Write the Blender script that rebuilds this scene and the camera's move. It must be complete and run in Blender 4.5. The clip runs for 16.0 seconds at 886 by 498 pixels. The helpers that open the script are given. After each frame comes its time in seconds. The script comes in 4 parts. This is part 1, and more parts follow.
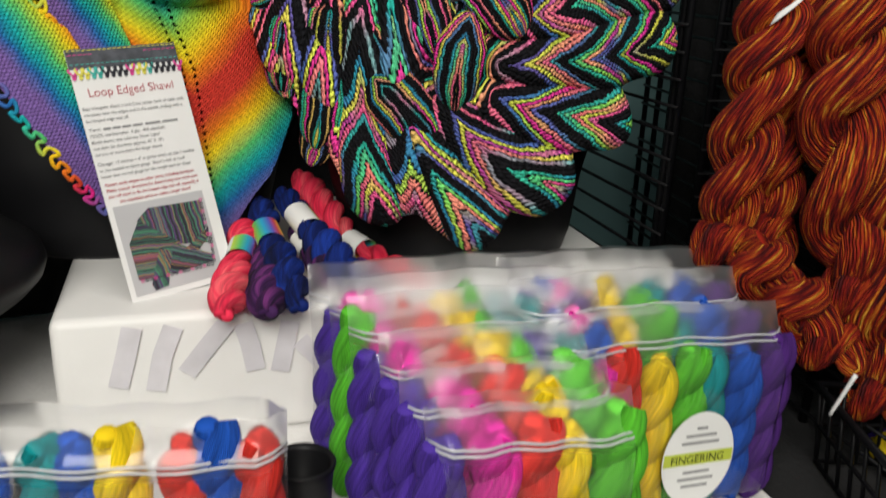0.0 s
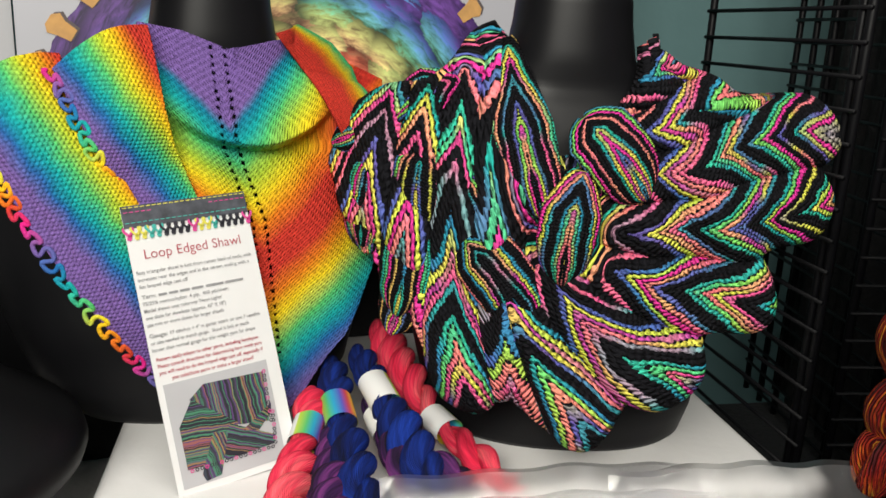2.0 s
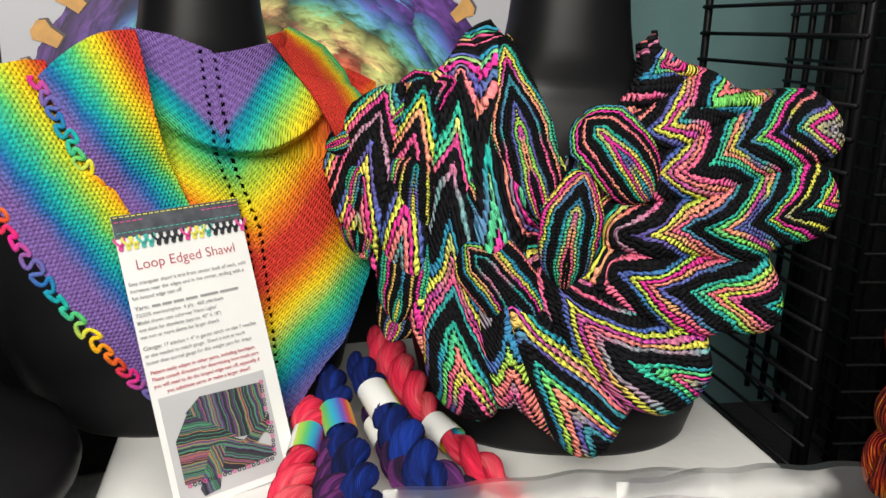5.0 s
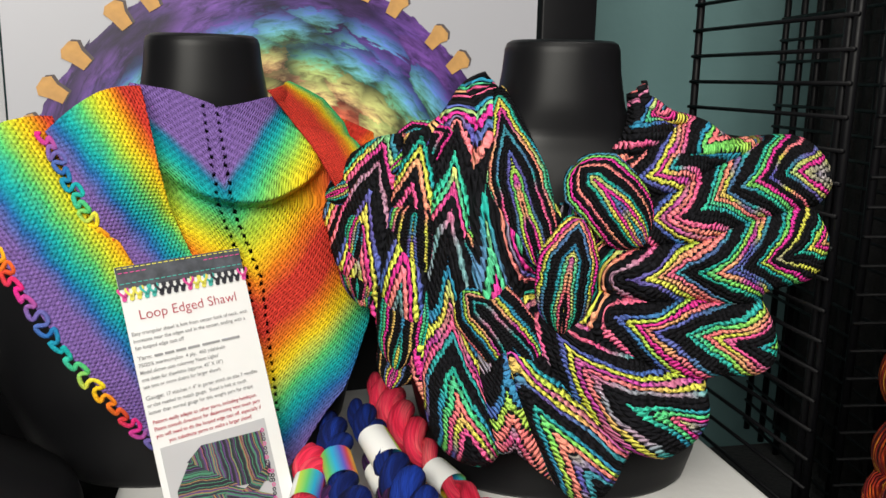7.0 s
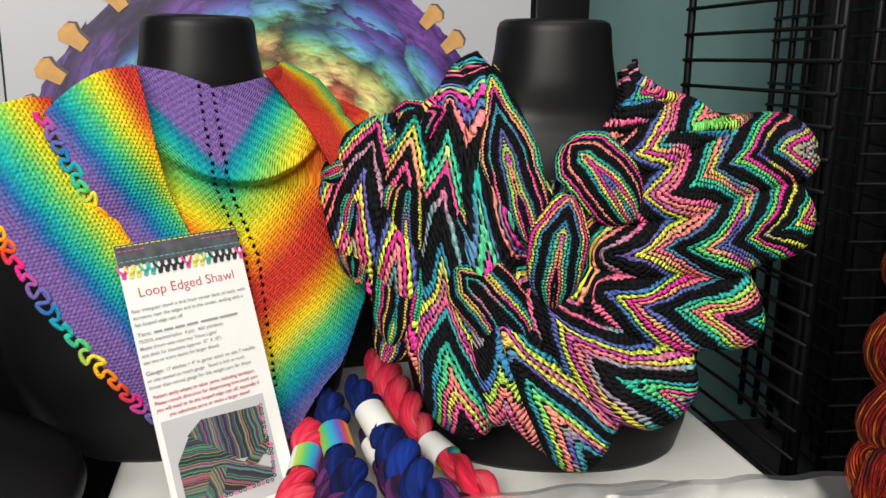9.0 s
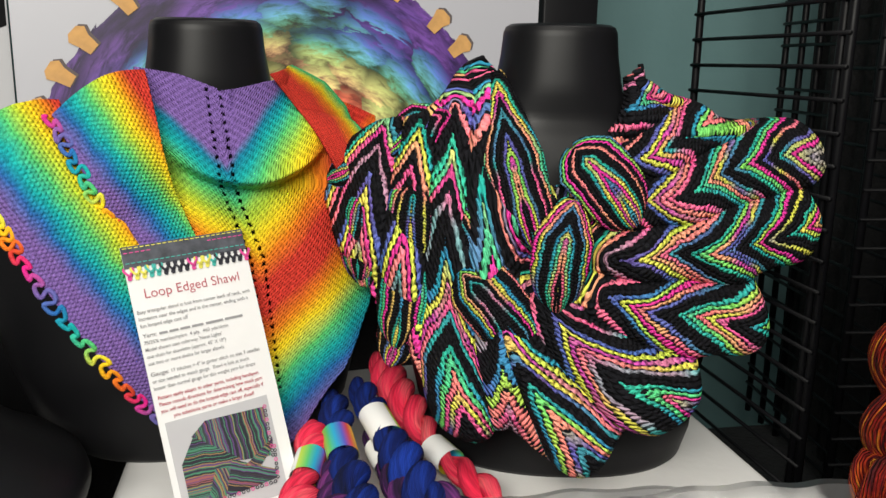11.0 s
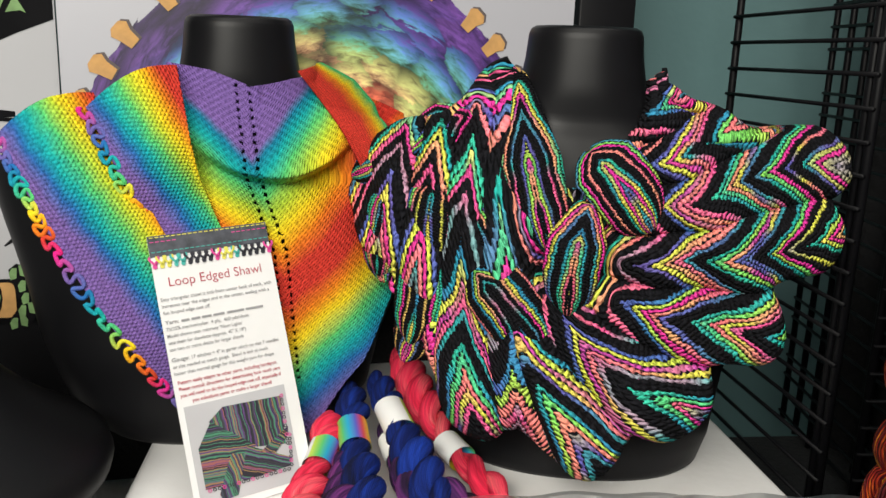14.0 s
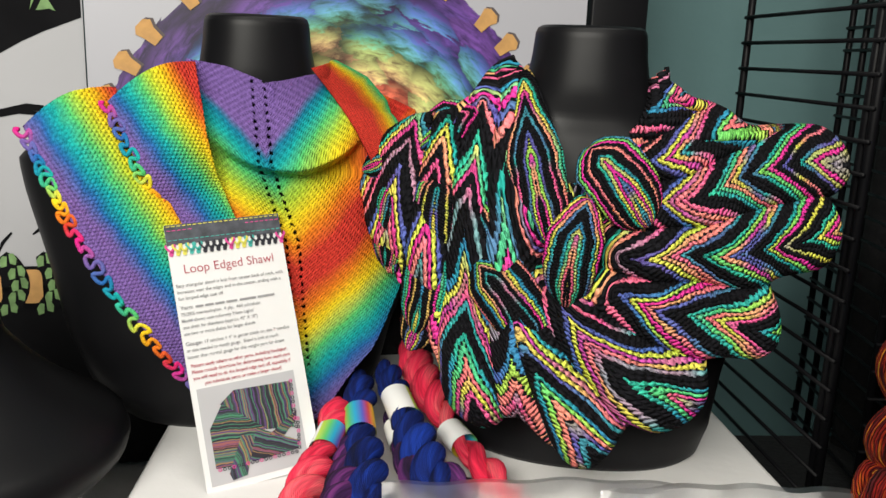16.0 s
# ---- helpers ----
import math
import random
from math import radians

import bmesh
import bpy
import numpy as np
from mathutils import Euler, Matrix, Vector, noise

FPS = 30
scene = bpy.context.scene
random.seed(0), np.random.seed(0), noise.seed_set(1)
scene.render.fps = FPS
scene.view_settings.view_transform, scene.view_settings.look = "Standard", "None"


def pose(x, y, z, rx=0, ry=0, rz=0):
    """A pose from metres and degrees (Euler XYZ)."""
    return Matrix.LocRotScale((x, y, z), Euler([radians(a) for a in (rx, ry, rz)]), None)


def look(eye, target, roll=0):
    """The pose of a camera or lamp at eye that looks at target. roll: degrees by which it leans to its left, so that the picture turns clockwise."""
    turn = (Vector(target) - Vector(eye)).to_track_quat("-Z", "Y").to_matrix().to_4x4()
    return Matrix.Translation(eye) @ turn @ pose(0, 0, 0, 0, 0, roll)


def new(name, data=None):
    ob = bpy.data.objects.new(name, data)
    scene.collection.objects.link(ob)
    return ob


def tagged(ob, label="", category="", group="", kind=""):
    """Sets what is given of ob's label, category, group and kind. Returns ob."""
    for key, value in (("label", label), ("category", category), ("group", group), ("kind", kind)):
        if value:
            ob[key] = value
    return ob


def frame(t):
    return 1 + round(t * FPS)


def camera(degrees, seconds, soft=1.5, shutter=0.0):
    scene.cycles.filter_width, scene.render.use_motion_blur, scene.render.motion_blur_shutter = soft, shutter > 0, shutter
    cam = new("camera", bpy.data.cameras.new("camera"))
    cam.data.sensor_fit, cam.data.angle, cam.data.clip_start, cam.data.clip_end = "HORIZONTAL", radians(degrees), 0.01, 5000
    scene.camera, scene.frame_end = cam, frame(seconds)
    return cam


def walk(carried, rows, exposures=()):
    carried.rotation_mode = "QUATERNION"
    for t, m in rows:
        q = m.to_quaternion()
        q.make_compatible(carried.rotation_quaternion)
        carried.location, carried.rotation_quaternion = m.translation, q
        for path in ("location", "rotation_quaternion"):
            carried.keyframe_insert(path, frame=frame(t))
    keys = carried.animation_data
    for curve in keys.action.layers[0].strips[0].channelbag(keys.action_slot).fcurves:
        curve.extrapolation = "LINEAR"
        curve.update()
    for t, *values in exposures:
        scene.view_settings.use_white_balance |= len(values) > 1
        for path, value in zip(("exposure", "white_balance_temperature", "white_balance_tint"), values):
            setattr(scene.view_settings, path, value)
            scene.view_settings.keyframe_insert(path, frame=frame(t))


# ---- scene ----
# Built round the display in working units; SIZE brings the whole place to metres (a 4 x 9 inch rack card sets it).
K = 0.737
SIZE = Matrix.Translation((0, 0, 0.74)) @ Matrix.Scale(K, 4) @ Matrix.Translation((0, 0, -0.75))
cam = camera(56.1, 16.0, shutter=0.6)
PATH = [
    (0, (0.041, 0.04, 1.314), (0.044, 1.938, 0.686), 2.6),
    (0.5, (0.044, 0.097, 1.358), (0.042, 2.003, 0.751), 2.6),
    (1, (0.056, 0.152, 1.382), (-0.02, 2.085, 0.875), 2.0),
    (1.5, (0.047, 0.217, 1.402), (-0.161, 2.147, 0.919), 2.3),
    (2, (0.014, 0.232, 1.405), (-0.193, 2.155, 0.895), 2.8),
    (2.5, (0.008, 0.238, 1.406), (-0.191, 2.15, 0.851), 2.7),
    (3, (0.006, 0.238, 1.405), (-0.182, 2.141, 0.819), 3.0),
    (3.5, (0.005, 0.24, 1.403), (-0.185, 2.159, 0.873), 2.7),
    (5.8, (0.002, 0.252, 1.404), (-0.181, 2.184, 0.918), 1.7),
    (6, (0.001, 0.252, 1.403), (-0.177, 2.19, 0.942), 1.8),
    (6.5, (0.002, 0.245, 1.407), (-0.182, 2.197, 1.013), 1.6),
    (7, (0.004, 0.235, 1.408), (-0.182, 2.186, 1.009), 1.2),
    (7.5, (0.007, 0.23, 1.403), (-0.178, 2.179, 0.992), 1.0),
    (8, (0.009, 0.227, 1.406), (-0.174, 2.172, 0.977), 1.0),
    (8.5, (0.013, 0.223, 1.408), (-0.171, 2.164, 0.963), 0.9),
    (9, (0.014, 0.22, 1.407), (-0.173, 2.162, 0.964), 0.9),
    (11.5, (0.025, 0.219, 1.409), (-0.194, 2.159, 0.975), 1.1),
    (12, (0.029, 0.22, 1.415), (-0.199, 2.159, 0.983), 1.1),
    (12.5, (0.036, 0.219, 1.413), (-0.234, 2.152, 0.98), 1.6),
    (13, (0.05, 0.216, 1.415), (-0.269, 2.14, 0.969), 1.5),
    (13.5, (0.054, 0.215, 1.42), (-0.277, 2.135, 0.967), 1.7),
    (14, (0.068, 0.217, 1.417), (-0.28, 2.133, 0.963), 2.1),
    (14.5, (0.08, 0.205, 1.416), (-0.278, 2.117, 0.952), 2.3),
    (15, (0.088, 0.193, 1.416), (-0.311, 2.096, 0.948), 2.1),
    (15.5, (0.094, 0.188, 1.417), (-0.315, 2.088, 0.944), 2.3),
    (16, (0.103, 0.193, 1.415), (-0.316, 2.095, 0.96), 2.4),
]
walk(cam, [(t, look(SIZE @ Vector(eye), SIZE @ Vector(target), roll)) for t, eye, target, roll in PATH],
     exposures=[(0, -0.66), (0.7, -0.50), (1.5, -0.33), (3.5, -0.32), (6, -0.24), (16, -0.25)])

# ---- light ----
world = bpy.data.worlds.new("hall")
scene.world = world
world.use_nodes = True
world.node_tree.nodes["Background"].inputs[0].default_value = (0.85, 0.92, 1.0, 1)
world.node_tree.nodes["Background"].inputs[1].default_value = 0.004


def area(name, at, target, sx, sy, power, colour):
    d = bpy.data.lights.new(name, "AREA")
    d.shape, d.size, d.size_y, d.energy, d.color = "RECTANGLE", sx, sy, power, colour
    o = new(name, d)
    o.matrix_basis = look(at, target)
    return o


# Unseen front lamp, added low to brighten upright faces; no known hall fitting.
area("added_front_light", (-0.1, -0.95, 2.25), (-0.1, 1.1, 0.95), 1.3, 0.7, 45, (1.0, 0.97, 0.88))
area("ceiling_light_hall", (0.35, 0.55, 3.1), (0.0, 1.2, 1.0), 1.2, 0.8, 14, (1.0, 0.96, 0.89))


# ---- materials ----
class Nodes:
    """A small builder for shader node trees."""

    def __init__(self, name):
        self.mat = bpy.data.materials.new(name)
        self.mat.use_nodes = True
        self.t = self.mat.node_tree
        self.b = self.t.nodes["Principled BSDF"]

    def put(self, value, socket):
        if isinstance(value, bpy.types.NodeSocket):
            self.t.links.new(value, socket)
        elif isinstance(value, tuple) and len(value) == 3 and socket.type == "RGBA":
            socket.default_value = (*value, 1)
        else:
            socket.default_value = value

    def math(self, op, a, b=0.0, c=0.0):
        n = self.t.nodes.new("ShaderNodeMath")
        n.operation = op
        for v, s in zip((a, b, c), n.inputs):
            self.put(v, s)
        return n.outputs[0]

    def uv(self):
        n = self.t.nodes.new("ShaderNodeTexCoord")
        x = self.t.nodes.new("ShaderNodeSeparateXYZ")
        self.t.links.new(n.outputs["UV"], x.inputs[0])
        return x.outputs[0], x.outputs[1], n.outputs["UV"]

    def obj(self):
        return self.t.nodes.new("ShaderNodeTexCoord").outputs["Object"]

    def noise(self, vec, scale, detail=3.0, rough=0.5, dist=0.0):
        n = self.t.nodes.new("ShaderNodeTexNoise")
        n.inputs["Scale"].default_value, n.inputs["Detail"].default_value = scale, detail
        n.inputs["Roughness"].default_value, n.inputs["Distortion"].default_value = rough, dist
        self.t.links.new(vec, n.inputs["Vector"])
        return n.outputs[0]

    def vec(self, x, y, z=0.0):
        n = self.t.nodes.new("ShaderNodeCombineXYZ")
        for v, s in zip((x, y, z), n.inputs):
            self.put(v, s)
        return n.outputs[0]

    def white(self, value):
        n = self.t.nodes.new("ShaderNodeTexWhiteNoise")
        n.noise_dimensions = "1D"
        self.put(value, n.inputs["W"])
        return n.outputs["Value"]

    def ramp(self, fac, stops, mode="LINEAR"):
        n = self.t.nodes.new("ShaderNodeValToRGB")
        n.color_ramp.interpolation = mode
        e = n.color_ramp.elements
        while len(e) < len(stops):
            e.new(0.5)
        for el, (p, c) in zip(e, stops):
            el.position = p
            el.color = (*c, 1)
        self.put(fac, n.inputs[0])
        return n.outputs[0]

    def mix(self, fac, a, b, blend="MIX"):
        n = self.t.nodes.new("ShaderNodeMix")
        n.data_type, n.blend_type = "RGBA", blend
        self.put(fac, n.inputs[0])
        self.put(a, n.inputs[6])
        self.put(b, n.inputs[7])
        return n.outputs[2]

    def vary(self, colour, vec, scale, low, high, detail=3.0):
        """Colour, lightened and darkened by a noise."""
        f = self.noise(vec, scale, detail)
        g = self.ramp(f, [(0.3, (low,) * 3), (0.7, (high,) * 3)])
        return self.mix(1.0, colour, g, "MULTIPLY")

    def bump(self, height, distance, strength=1.0):
        n = self.t.nodes.new("ShaderNodeBump")
        n.inputs["Strength"].default_value, n.inputs["Distance"].default_value = strength, distance
        self.put(height, n.inputs["Height"])
        self.t.links.new(n.outputs[0], self.b.inputs["Normal"])

    def done(self, colour, rough=0.6, metal=0.0, spec=0.5, sheen=0.0):
        self.put(colour, self.b.inputs["Base Color"])
        self.put(rough, self.b.inputs["Roughness"])
        self.b.inputs["Metallic"].default_value = metal
        self.b.inputs["Specular IOR Level"].default_value = spec
        self.b.inputs["Sheen Weight"].default_value = sheen
        return self.mat


def plain(name, colour, rough=0.6, scale=30, low=0.9, high=1.08, bump=0.0, metal=0.0, spec=0.5):
    n = Nodes(name)
    o = n.obj()
    c = n.vary(colour, o, scale, low, high)
    if bump:
        n.bump(n.noise(o, scale * 12, 2), bump)
    return n.done(c, n.ramp(n.noise(o, scale * 0.6), [(0.3, (rough * 0.85,) * 3), (0.7, (min(1, rough * 1.15),) * 3)]), metal, spec)


PURPLE, BLUE, TEAL, GREEN = (0.20, 0.115, 0.37), (0.02, 0.14, 0.42), (0.01, 0.40, 0.38), (0.10, 0.56, 0.16)
LIME, YELLOW, ORANGE, RED, PINK = (0.46, 0.66, 0.05), (0.90, 0.68, 0.02), (0.82, 0.22, 0.015), (0.62, 0.045, 0.03), (0.75, 0.02, 0.25)


def knit(name, stops, row=0.0039, stitch=0.0048):
    """Garter-stitch wool: UV in working units, V across the rows, and the colour runs with V."""
    n = Nodes(name)
    u, v, uv = n.uv()
    wob = n.math("MULTIPLY_ADD", n.noise(uv, 40, 2), 0.012, -0.006)
    c = n.ramp(n.math("ADD", v, wob), stops)
    c = n.vary(c, uv, 260, 0.64, 1.14, 2)
    r = n.math("DIVIDE", n.math("ADD", v, n.math("MULTIPLY_ADD", n.noise(uv, 130, 3), 0.0030, -0.0015)), row)
    odd = n.math("MULTIPLY", n.math("FLOOR", r), 3.14159)
    rows = n.math("ABSOLUTE", n.math("SINE", n.math("MULTIPLY", r, 3.14159)))
    st = n.math("SINE", n.math("ADD", n.math("MULTIPLY", u, 6.28318 / stitch), odd))
    h = n.math("MULTIPLY", rows, n.math("MULTIPLY_ADD", st, 0.42, 0.58))
    h = n.math("ADD", h, n.math("MULTIPLY", n.noise(uv, 500, 2), 0.35))
    n.bump(h, 0.0013)
    return n.done(c, 0.9, 0, 0.12)


# the chevron body: colour by height along the spine
MAT_BODY = knit("rainbow_knit_body", [(0.03, PURPLE), (0.06, BLUE), (0.085, TEAL), (0.11, GREEN), (0.14, YELLOW), (0.165, ORANGE),
    (0.19, RED), (0.225, RED), (0.25, ORANGE), (0.275, YELLOW), (0.298, LIME), (0.320, GREEN), (0.342, TEAL), (0.360, (0.01, 0.2, 0.34)), (0.372, PURPLE), (0.5, PURPLE)])
MAT_FLAP = knit("rainbow_knit_flap", [(0.0, PURPLE), (0.018, PURPLE), (0.032, BLUE), (0.046, TEAL), (0.059, GREEN), (0.070, LIME), (0.081, YELLOW), (0.095, ORANGE), (0.107, RED), (0.15, RED)])
MAT_SHOULDER = knit("rainbow_knit_shoulder", [(0.0, RED), (0.03, RED), (0.045, ORANGE), (0.055, YELLOW), (0.07, GREEN), (0.09, TEAL)])


def loops_material():
    n = Nodes("rainbow_loop_yarn")
    u, v, uv = n.uv()
    f = n.math("FRACT", n.math("DIVIDE", v, 0.42))
    c = n.ramp(f, [(0.0, PINK), (0.12, PURPLE), (0.28, BLUE), (0.42, TEAL), (0.54, GREEN), (0.66, YELLOW), (0.78, ORANGE), (0.9, RED), (1.0, PINK)])
    n.bump(n.noise(uv, 420, 3), 0.0012)
    return n.done(n.vary(c, uv, 300, 0.8, 1.15), 0.85, 0, 0.12)


MAT_LOOP = loops_material()


def neon_material():
    """Garter ridges of a black yarn and a self-striping neon yarn: U counts across the ridges, V runs along them."""
    n = Nodes("neon_black_knit")
    u, v, uv = n.uv()
    wob = n.math("ADD", n.math("MULTIPLY_ADD", n.noise(uv, 26, 2), 0.010, -0.005), n.math("MULTIPLY_ADD", n.noise(uv, 190, 2), 0.0042, -0.0021))
    f = n.math("DIVIDE", n.math("ADD", n.math("ADD", u, wob), 3.0), 0.0037)
    idx, frac = n.math("FLOOR", f), n.math("FRACT", f)
    slot = n.math("MODULO", idx, 7.0)
    gap = n.math("MULTIPLY", n.math("COMPARE", slot, 5.0, 0.4), n.math("GREATER_THAN", n.white(n.math("MULTIPLY", idx, 2.3)), 0.4))
    black = n.math("MAXIMUM", n.math("LESS_THAN", slot, 1.5), gap)
    drift = n.noise(n.vec(n.math("MULTIPLY", idx, 7.31), n.math("MULTIPLY", v, 11.0)), 1.0, 1)
    pick = n.math("FRACT", n.math("ADD", n.math("MULTIPLY", n.white(idx), 1.0), n.math("MULTIPLY", drift, 1.6)))
    cool = n.ramp(pick, [(0.0, (0.02, 0.36, 0.32)), (0.25, (0.04, 0.46, 0.30)), (0.45, (0.03, 0.28, 0.42)), (0.65, (0.07, 0.14, 0.42)), (0.82, (0.14, 0.10, 0.36)), (1.0, (0.03, 0.32, 0.36))])
    leafy = n.ramp(pick, [(0.0, (0.09, 0.56, 0.22)), (0.25, (0.22, 0.66, 0.12)), (0.5, (0.62, 0.70, 0.09)), (0.7, (0.80, 0.64, 0.12)), (0.85, (0.10, 0.52, 0.28)), (1.0, (0.08, 0.56, 0.24))])
    hot = n.ramp(pick, [(0.0, (0.78, 0.05, 0.30)), (0.35, (0.72, 0.04, 0.34)), (0.55, (0.84, 0.20, 0.20)), (0.7, (0.84, 0.42, 0.20)), (0.82, (0.48, 0.07, 0.34)), (1.0, (0.78, 0.06, 0.28))])
    stray = n.ramp(pick, [(0.0, (0.12, 0.10, 0.40)), (0.25, (0.03, 0.36, 0.34)), (0.42, (0.80, 0.10, 0.30)), (0.7, (0.84, 0.26, 0.22)), (0.85, (0.66, 0.68, 0.08)), (1.0, (0.16, 0.10, 0.38))])
    c = n.mix(n.math("GREATER_THAN", slot, 2.5), cool, leafy)
    c = n.mix(n.math("GREATER_THAN", slot, 3.5), c, hot)
    c = n.mix(n.math("GREATER_THAN", slot, 4.5), c, stray)
    knob = n.math("SINE", n.math("ADD", n.math("MULTIPLY", v, 6.28318 / 0.0036), n.math("ADD", n.math("MULTIPLY", idx, 2.1), n.math("MULTIPLY", frac, 2.2))))
    round_ = n.math("SINE", n.math("MULTIPLY", frac, 3.14159))
    # Furrows between ridges and knobs: their shade is put into the colour as black.
    edge = n.math("LESS_THAN", n.math("ADD", round_, n.math("MULTIPLY", knob, 0.34)), 0.36)
    c = n.vary(c, uv, 240, 0.88, 1.60)
    c = n.mix(n.math("GREATER_THAN", n.noise(uv, 620, 2), 0.60), c, n.mix(1.0, c, (0.35, 0.35, 0.4), "MULTIPLY"))
    dark = n.math("MAXIMUM", black, edge)
    c = n.mix(dark, c, n.vary((0.007, 0.007, 0.009), uv, 300, 0.5, 1.9))
    h = n.math("MULTIPLY", round_, n.math("MULTIPLY_ADD", knob, 0.32, 0.68))
    h = n.math("ADD", h, n.math("MULTIPLY", n.noise(uv, 450, 2), 0.45))
    n.bump(h, 0.0036)
    return n.done(c, 0.92, 0, 0.10)


MAT_NEON = neon_material()


def yarn(name, stops, scale=9, strands=620, relief=0.0005):
    """Twisted yarn: U runs round the strand, V along it."""
    n = Nodes(name)
    u, v, uv = n.uv()
    p = n.vec(n.math("MULTIPLY_ADD", v, 0.35, u), n.math("MULTIPLY", v, 0.09))
    c = n.ramp(n.noise(p, scale * 8, 3, 0.6), stops)
    fine = n.math("SINE", n.math("ADD", n.math("MULTIPLY", n.math("MULTIPLY_ADD", v, 0.35, u), strands * 6.28), n.math("MULTIPLY", n.noise(uv, 24, 3), 22.0)))
    c = n.vary(c, n.vec(n.math("MULTIPLY", u, 1.0), n.math("MULTIPLY", v, 0.05)), 420, 0.7, 1.25, 2)
    n.bump(n.math("ADD", n.math("MULTIPLY", fine, 0.5), n.math("MULTIPLY", n.noise(uv, 300, 2), 0.8)), relief)
    return n.done(c, 0.8, 0, 0.18)


def one(c, k=0.6):
    return [(0.3, tuple(x * k for x in c)), (0.55, c), (0.75, tuple(min(1, x * 1.3 + 0.01) for x in c))]


MAT_CORAL = yarn("coral_yarn", [(0.3, (0.60, 0.012, 0.045)), (0.5, (0.84, 0.035, 0.09)), (0.7, (0.92, 0.16, 0.18))])
MAT_NAVY = yarn("royal_blue_yarn", [(0.32, (0.003, 0.004, 0.014)), (0.47, (0.004, 0.012, 0.10)), (0.70, (0.010, 0.045, 0.36))])
MAT_PLUM = yarn("plum_yarn", [(0.35, (0.012, 0.008, 0.02)), (0.5, (0.05, 0.014, 0.08)), (0.7, (0.26, 0.05, 0.26))], 12)
MAT_FIRE = yarn("fire_yarn", [(0.33, (0.025, 0.004, 0.006)), (0.42, (0.10, 0.005, 0.006)), (0.49, (0.30, 0.012, 0.008)), (0.55, (0.46, 0.05, 0.008)), (0.61, (0.64, 0.17, 0.012)), (0.67, (0.80, 0.42, 0.05))], 27, 260, 0.0026)
MAT_AZURE = yarn("bright_blue_yarn", one((0.01, 0.05, 0.45)))
MINI = {"violet": (0.07, 0.03, 0.32), "magenta": (0.72, 0.02, 0.35), "red": (0.65, 0.03, 0.02), "yellow": (0.85, 0.60, 0.01), "green": (0.10, 0.50, 0.03),
        "teal": (0.0, 0.24, 0.26), "blue": (0.01, 0.08, 0.45), "purple": (0.08, 0.02, 0.20)}
MAT_MINI = {k: yarn(k + "_mini_yarn", one(c)) for k, c in MINI.items()}

MAT_BLACK = plain("black_moulded_plastic", (0.006, 0.006, 0.007), 0.44, 5, 0.8, 1.3, spec=0.18)
MAT_WIRE = plain("black_coated_wire", (0.004, 0.004, 0.005), 0.45, 60, spec=0.15)
MAT_WHITE = plain("white_plastic", (0.78, 0.77, 0.76), 0.5, 6, 0.94, 1.03, 0.0003)
MAT_CLOTH = plain("white_tablecloth", (0.84, 0.83, 0.82), 0.9, 8, 0.93, 1.04, 0.0012)
MAT_PRINT = plain("grey_printed_strokes", (0.64, 0.62, 0.66), 0.7, 20)
MAT_INK = plain("black_print", (0.006, 0.006, 0.007), 0.8, 20, spec=0.08)
MAT_TEAL = plain("teal_wall_paint", (0.10, 0.19, 0.195), 0.8, 3, 0.93, 1.05, 0.0006)
MAT_DARK = plain("black_curtain", (0.006, 0.006, 0.007), 0.95, 10, 0.7, 1.3, 0.002)
MAT_FLOOR = plain("grey_hall_carpet", (0.09, 0.09, 0.10), 0.95, 20, 0.7, 1.2, 0.002)
MAT_CEIL = plain("white_ceiling_tile", (0.35, 0.35, 0.35), 0.9, 10)
MAT_PAPER = plain("white_card_stock", (0.74, 0.74, 0.74), 0.55, 20, 0.97, 1.02)
MAT_BANNER = plain("white_banner_print", (0.42, 0.42, 0.44), 0.6, 4, 0.96, 1.03)
MAT_TEXT = plain("grey_ink", (0.27, 0.27, 0.28), 0.8)
MAT_GREYINK = plain("pale_grey_ink", (0.28, 0.28, 0.29), 0.8)
MAT_ROSE = plain("crimson_ink", (0.42, 0.06, 0.09), 0.8)
MAT_SHADE = plain("brown_print", (0.10, 0.08, 0.08), 0.7)
MAT_TAN = plain("tan_print", (0.55, 0.30, 0.10), 0.7, 60, 0.85, 1.1)
MAT_LEAF = plain("green_print", (0.17, 0.30, 0.11), 0.7, 60, 0.7, 1.25)
MAT_LIME = plain("lime_label_band", (0.45, 0.52, 0.05), 0.6)


